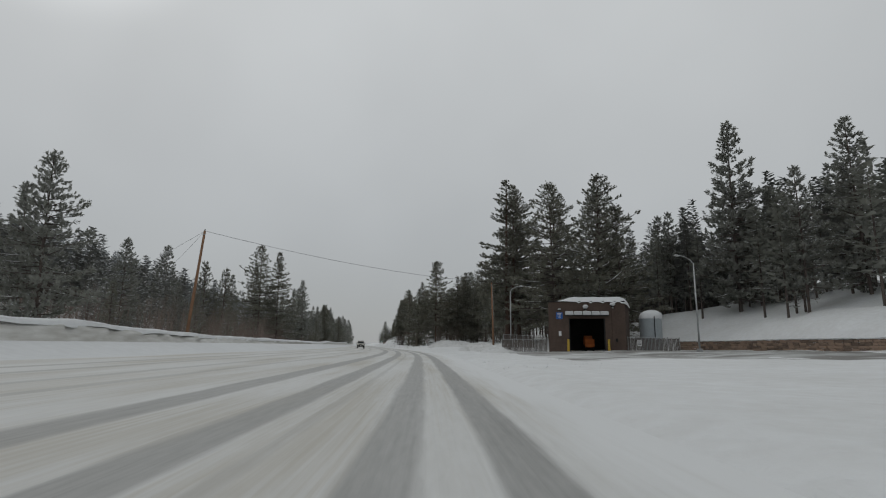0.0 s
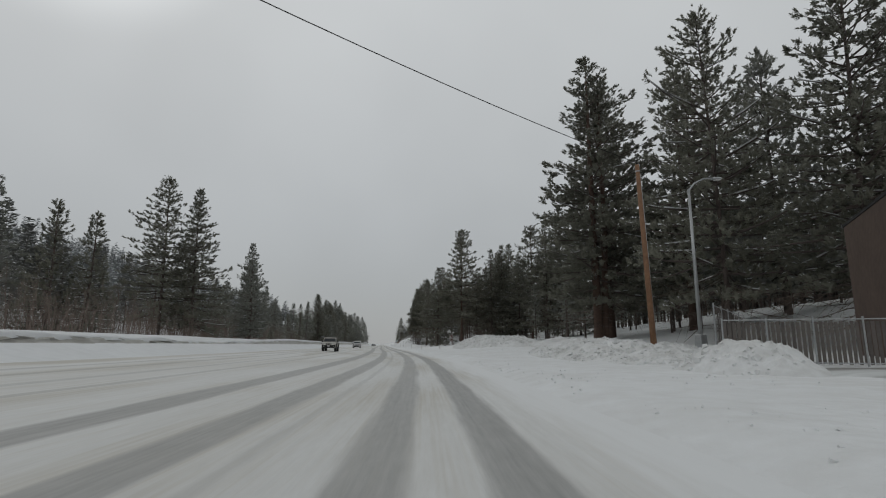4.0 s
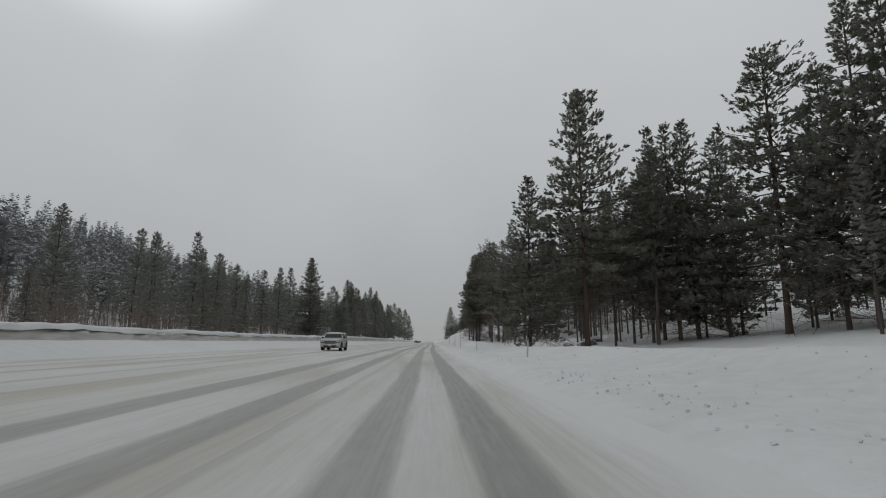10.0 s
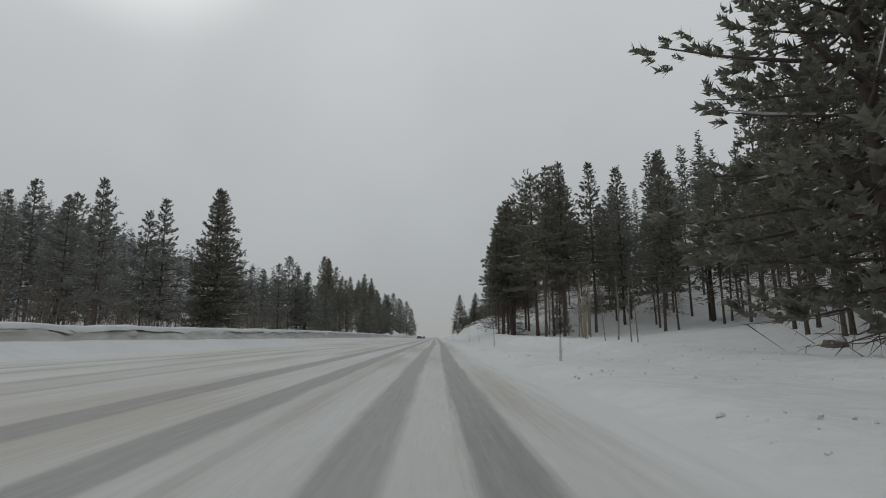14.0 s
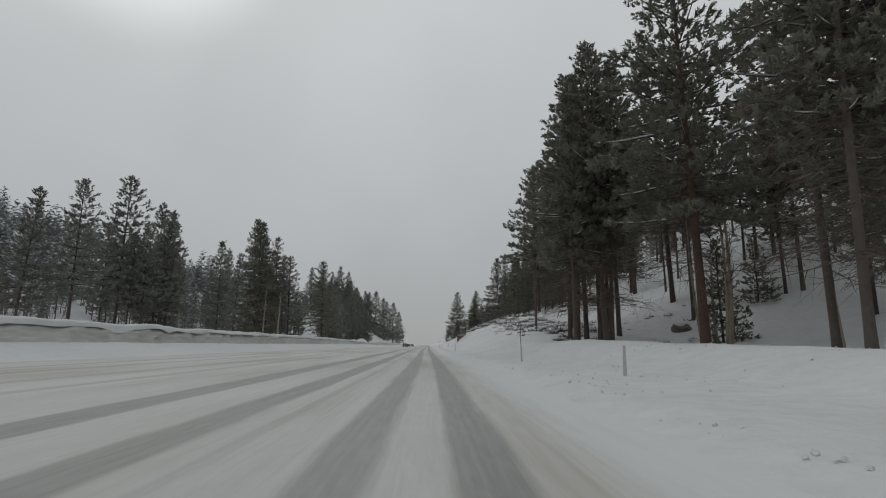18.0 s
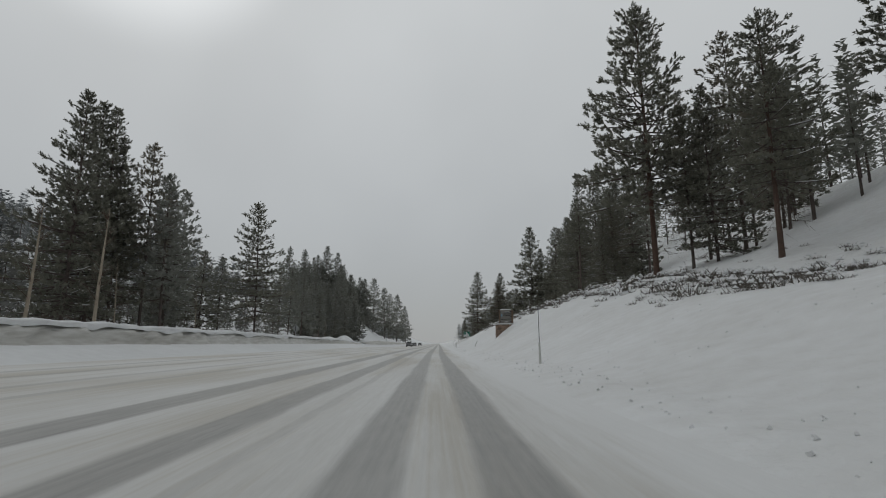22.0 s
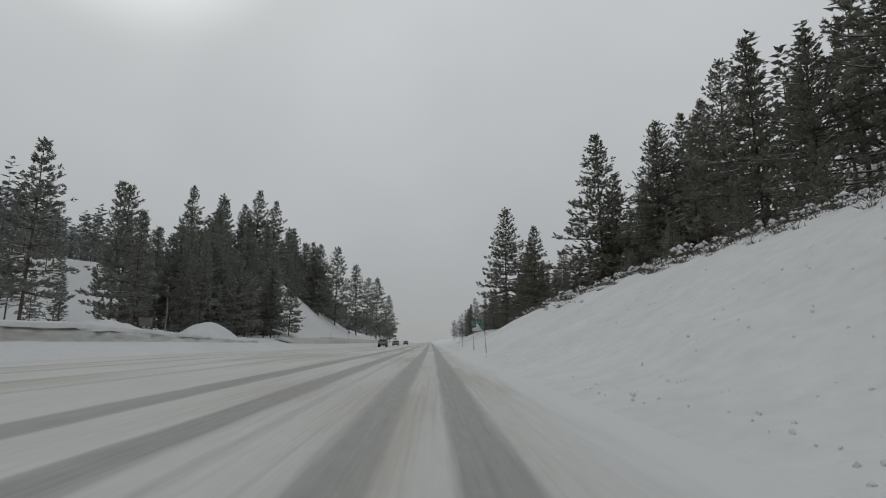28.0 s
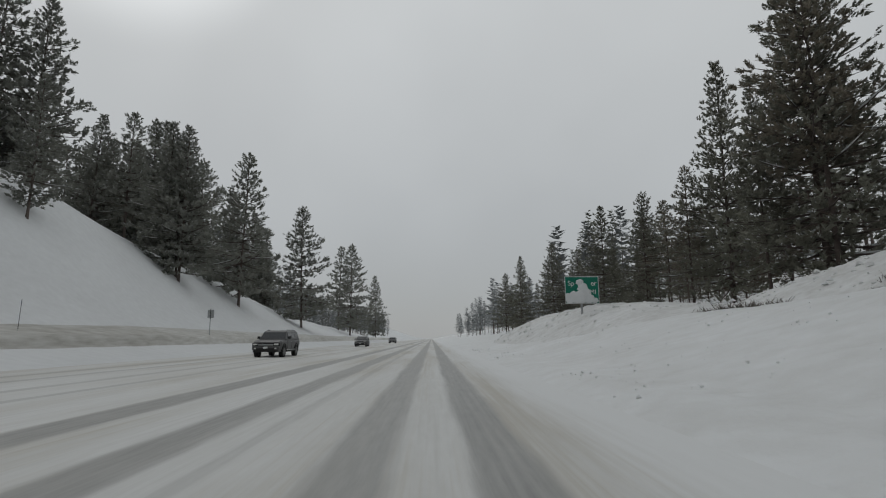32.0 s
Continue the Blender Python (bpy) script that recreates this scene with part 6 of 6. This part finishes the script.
            pane("side_window", [(sgn * side_x(z0), a0 - lead, z0), (sgn * side_x(z0), a1, z0), (sgn * side_x(z1), a1, z1), (sgn * side_x(z1), a0, z1)], (sgn, 0, 0.2))
    pane("rear_window", [(-side_x(z0) * 0.85, c1 - 0.03, z0), (side_x(z0) * 0.85, c1 - 0.03, z0), (side_x(z1) * 0.85, c1 - back + 0.02, z1), (-side_x(z1) * 0.85, c1 - back + 0.02, z1)], (0, 1, 0.2))
    # front trim
    if bed:
        # an upright pale front with seven slots between round lamps
        part("grille", solid(Heap(), (W * 1.42, 0.12, 0.42), (0, -L / 2 + 0.02, hood_z - 0.22), bevel=0.03), paint, ob)
        for k in range(7):
            part("grille_slot", solid(Heap(), (0.055, 0.03, 0.32), ((k - 3) * 0.1, -L / 2 - 0.05, hood_z - 0.22), bevel=0.012), BLACK, ob)
    else:
        part("grille", solid(Heap(), (W * 1.05, 0.1, 0.3), (0, -L / 2 + 0.04, hood_z - 0.3), bevel=0.03), BLACK, ob)
        part("grille_bar", solid(Heap(), (W * 1.06, 0.06, 0.07), (0, -L / 2 - 0.02, hood_z - 0.28), bevel=0.015), STEEL, ob, "bright metal bar")
        part("lower_intake", solid(Heap(), (W * 1.3, 0.08, 0.13), (0, -L / 2 - 0.055, lift + 0.2), bevel=0.03), BLACK, ob)
    part("bumper", solid(Heap(), (W * 1.86, 0.22, 0.3), (0, -L / 2 + 0.03, lift + 0.26), bevel=0.06), BLACK if bed else paint, ob)
    part("number_plate", solid(Heap(), (0.3, 0.02, 0.15), (0, -L / 2 - 0.085, lift + 0.27), bevel=0.005), WHITE, ob)
    for sgn in (-1, 1):
        if bed:
            part("headlight", rod(Heap(), (sgn * W * 0.56, -L / 2 - 0.06, hood_z - 0.2), (sgn * W * 0.56, -L / 2 + 0.05, hood_z - 0.2), 0.105, 0.12, 16), HEADLAMP, ob, "round headlight")
        else:
            socket = part("headlight", solid(Heap(), (0.42, 0.18, 0.26), (sgn * W * 0.72, -L / 2 + 0.08, hood_z - 0.26), (0, 0, sgn * 14), bevel=0.04), BLACK, ob, "dark headlight housing")
            part("lens", solid(Heap(), (0.3, 0.05, 0.1), (sgn * W * 0.72, -L / 2 - 0.02, hood_z - 0.24), (0, 0, sgn * 14), bevel=0.02), HEADLAMP, socket)
            part("roof_rail", rod(Heap(), (sgn * W * 0.7, c0 + rake + 0.4, high + 0.035), (sgn * W * 0.7, c1 - back - 0.25, high + 0.035), 0.022, 0.022, 8), BLACK, ob)
        part("fog_lamp", solid(Heap(), (0.14, 0.06, 0.1), (sgn * W * 0.7, -L / 2 - 0.06, lift + 0.24), bevel=0.02), HEADLAMP, ob)
        part("mirror", solid(Heap(), (0.2, 0.12, 0.18), (sgn * (W + 0.1), c0 + 0.45, belt + 0.14), bevel=0.03), BLACK, ob)
        part("side_trim", solid(Heap(), (0.05, wheelbase - tyre * 2.6, 0.12), (sgn * W * 0.98, 0.05, lift + 0.05), bevel=0.02), BLACK, ob)
        for y in (-wheelbase / 2 - 0.05, wheelbase / 2 - 0.05):
            h = Heap()
            arc = [np.array((sgn * (W - 0.02), y + (tyre + 0.1) * math.cos(a), tyre + (tyre + 0.1) * math.sin(a))) for a in np.linspace(-0.1, math.pi + 0.1, 13)]
            h.add(*tube(arc, [0.055] * 13, 6))
            part("wheel_arch", h, BLACK, ob)
            wheel = part("wheel", rod(Heap(), (sgn * (W - 0.26), y, tyre), (sgn * (W + 0.01), y, tyre), tyre, tyre, 22), BLACK, ob, "black snow tyre")
            rim = Heap()
            rod(rim, (sgn * (W - 0.03), y, tyre), (sgn * (W + 0.015), y, tyre), tyre * 0.62, tyre * 0.6, 18)
            for k in range(6):
                q = 2 * math.pi * k / 6
                solid(rim, (0.03, tyre * 0.5, 0.07), (sgn * (W + 0.02), y + tyre * 0.3 * math.cos(q), tyre + tyre * 0.3 * math.sin(q)), (math.degrees(q), 0, 0), bevel=0.01)
            part("rim", rim, RIM, wheel)
    for sgn in (-1, 1):
        for k in range(3 if not bed else 3):
            y = c0 + rake * 0.55 + (span + 0.3) * k / (2.0 if bed else 2.6)
            part("door_seam", solid(Heap(), (0.012, 0.02, belt - lift - 0.2), (sgn * (W + 0.001), y, (belt + lift) / 2 + 0.06)), BLACK, ob)
            if k:
                part("door_handle", solid(Heap(), (0.05, 0.2, 0.045), (sgn * (W + 0.012), y - 0.18, belt - 0.14), bevel=0.012), STEEL if not bed else BLACK, ob)
        part("sill", solid(Heap(), (0.06, wheelbase - tyre * 2.4, 0.06), (sgn * (W + 0.02), 0, lift + 0.12), bevel=0.015), BLACK if bed else STEEL, ob)
        part("tail_light", solid(Heap(), (0.1, 0.06, 0.3), (sgn * W * 0.9, L / 2 - 0.04, belt - 0.22), bevel=0.02), BLACK, ob)
    part("front_skirt", solid(Heap(), (W * 1.7, 0.12, 0.14), (0, -L / 2 + 0.02, lift + 0.08), bevel=0.03), BLACK, ob)
    if bed:
        part("soft_top", solid(Heap(), (W * 1.64, (c1 - back) - (c0 + rake) - 0.1, 0.09), (0, (c0 + rake + c1 - back) / 2 + 0.12, high + 0.005), taper=0.94, bevel=0.03), BLACK, ob, "black folding roof")
        for sgn in (-1, 1):
            for y in (-wheelbase / 2 - 0.05, wheelbase / 2 - 0.05):
                part("fender_flare", solid(Heap(), (0.2, tyre * 2.7, 0.1), (sgn * (W + 0.04), y, tyre * 2 + 0.12), taper=0.86, bevel=0.03), BLACK, ob)
            part("bed_rail", solid(Heap(), (0.08, bed - 0.1, 0.07), (sgn * W * 0.93, L / 2 - bed / 2 - 0.1, belt + 0.05), bevel=0.02), WHITE, ob)
    if bed:
        part("bed_rim", solid(Heap(), (W * 1.9, bed - 0.2, 0.06), (0, L / 2 - bed / 2 - 0.1, belt + 0.02), bevel=0.02), BLACK, ob)
    part("roof_snow", solid(Heap(), (W * 1.3, (c1 - c0) * 0.45, 0.05), (0, (c0 + c1) / 2 + 0.2, high + 0.015), taper=0.9, bevel=0.02), SNOW, ob)
    return ob


RIM = material("dull_alloy", (0.22, 0.22, 0.22), (0.12, 0.12, 0.12), scale=9, rough=0.45, bump=0.05, metal=0.5)
PAINT_SILVER = material("silver_paint", (0.56, 0.56, 0.55), (0.42, 0.42, 0.41), scale=2, rough=0.35, bump=0.02, scale2=1.1)
PAINT_CREAM = material("salt_stained_cream_paint", (0.56, 0.54, 0.50), (0.34, 0.325, 0.295), scale=2.5, rough=0.45, bump=0.02, scale2=0.8)
PAINT_GREY = material("dark_grey_paint", (0.10, 0.10, 0.10), (0.06, 0.06, 0.062), scale=2, rough=0.35, bump=0.02)
vehicle("suv", 213.8, -9.9, PAINT_SILVER, "silver full-size suv with tinted windows on packed snow", 5.7, 2.06, 1.89, 1.17, 1.75, 3.3, 0.42, boxy=0.15, lift=0.32)
vehicle("pickup_truck", 140.6, -10.6, PAINT_CREAM, "salt-stained cream four-door pickup with big tyres", 5.5, 1.9, 1.95, 1.2, 1.5, 3.45, 0.47, bed=1.6, boxy=1.0, lift=0.5)
vehicle("pickup_truck", 533.5, -10.9, PAINT_GREY, "dark grey pickup with a canopy on packed snow", 5.3, 1.9, 1.82, 1.12, 1.5, 3.2, 0.4, lift=0.38)
vehicle("suv", 580, -11.0, PAINT_GREY, "small dark suv far along the snowy highway", 4.5, 1.85, 1.6, 1.0, 1.2, 2.7, 0.36)
vehicle("suv", 640, -10.6, PAINT_GREY, "small dark suv far along the snowy highway", 4.5, 1.85, 1.6, 1.0, 1.2, 2.7, 0.36)
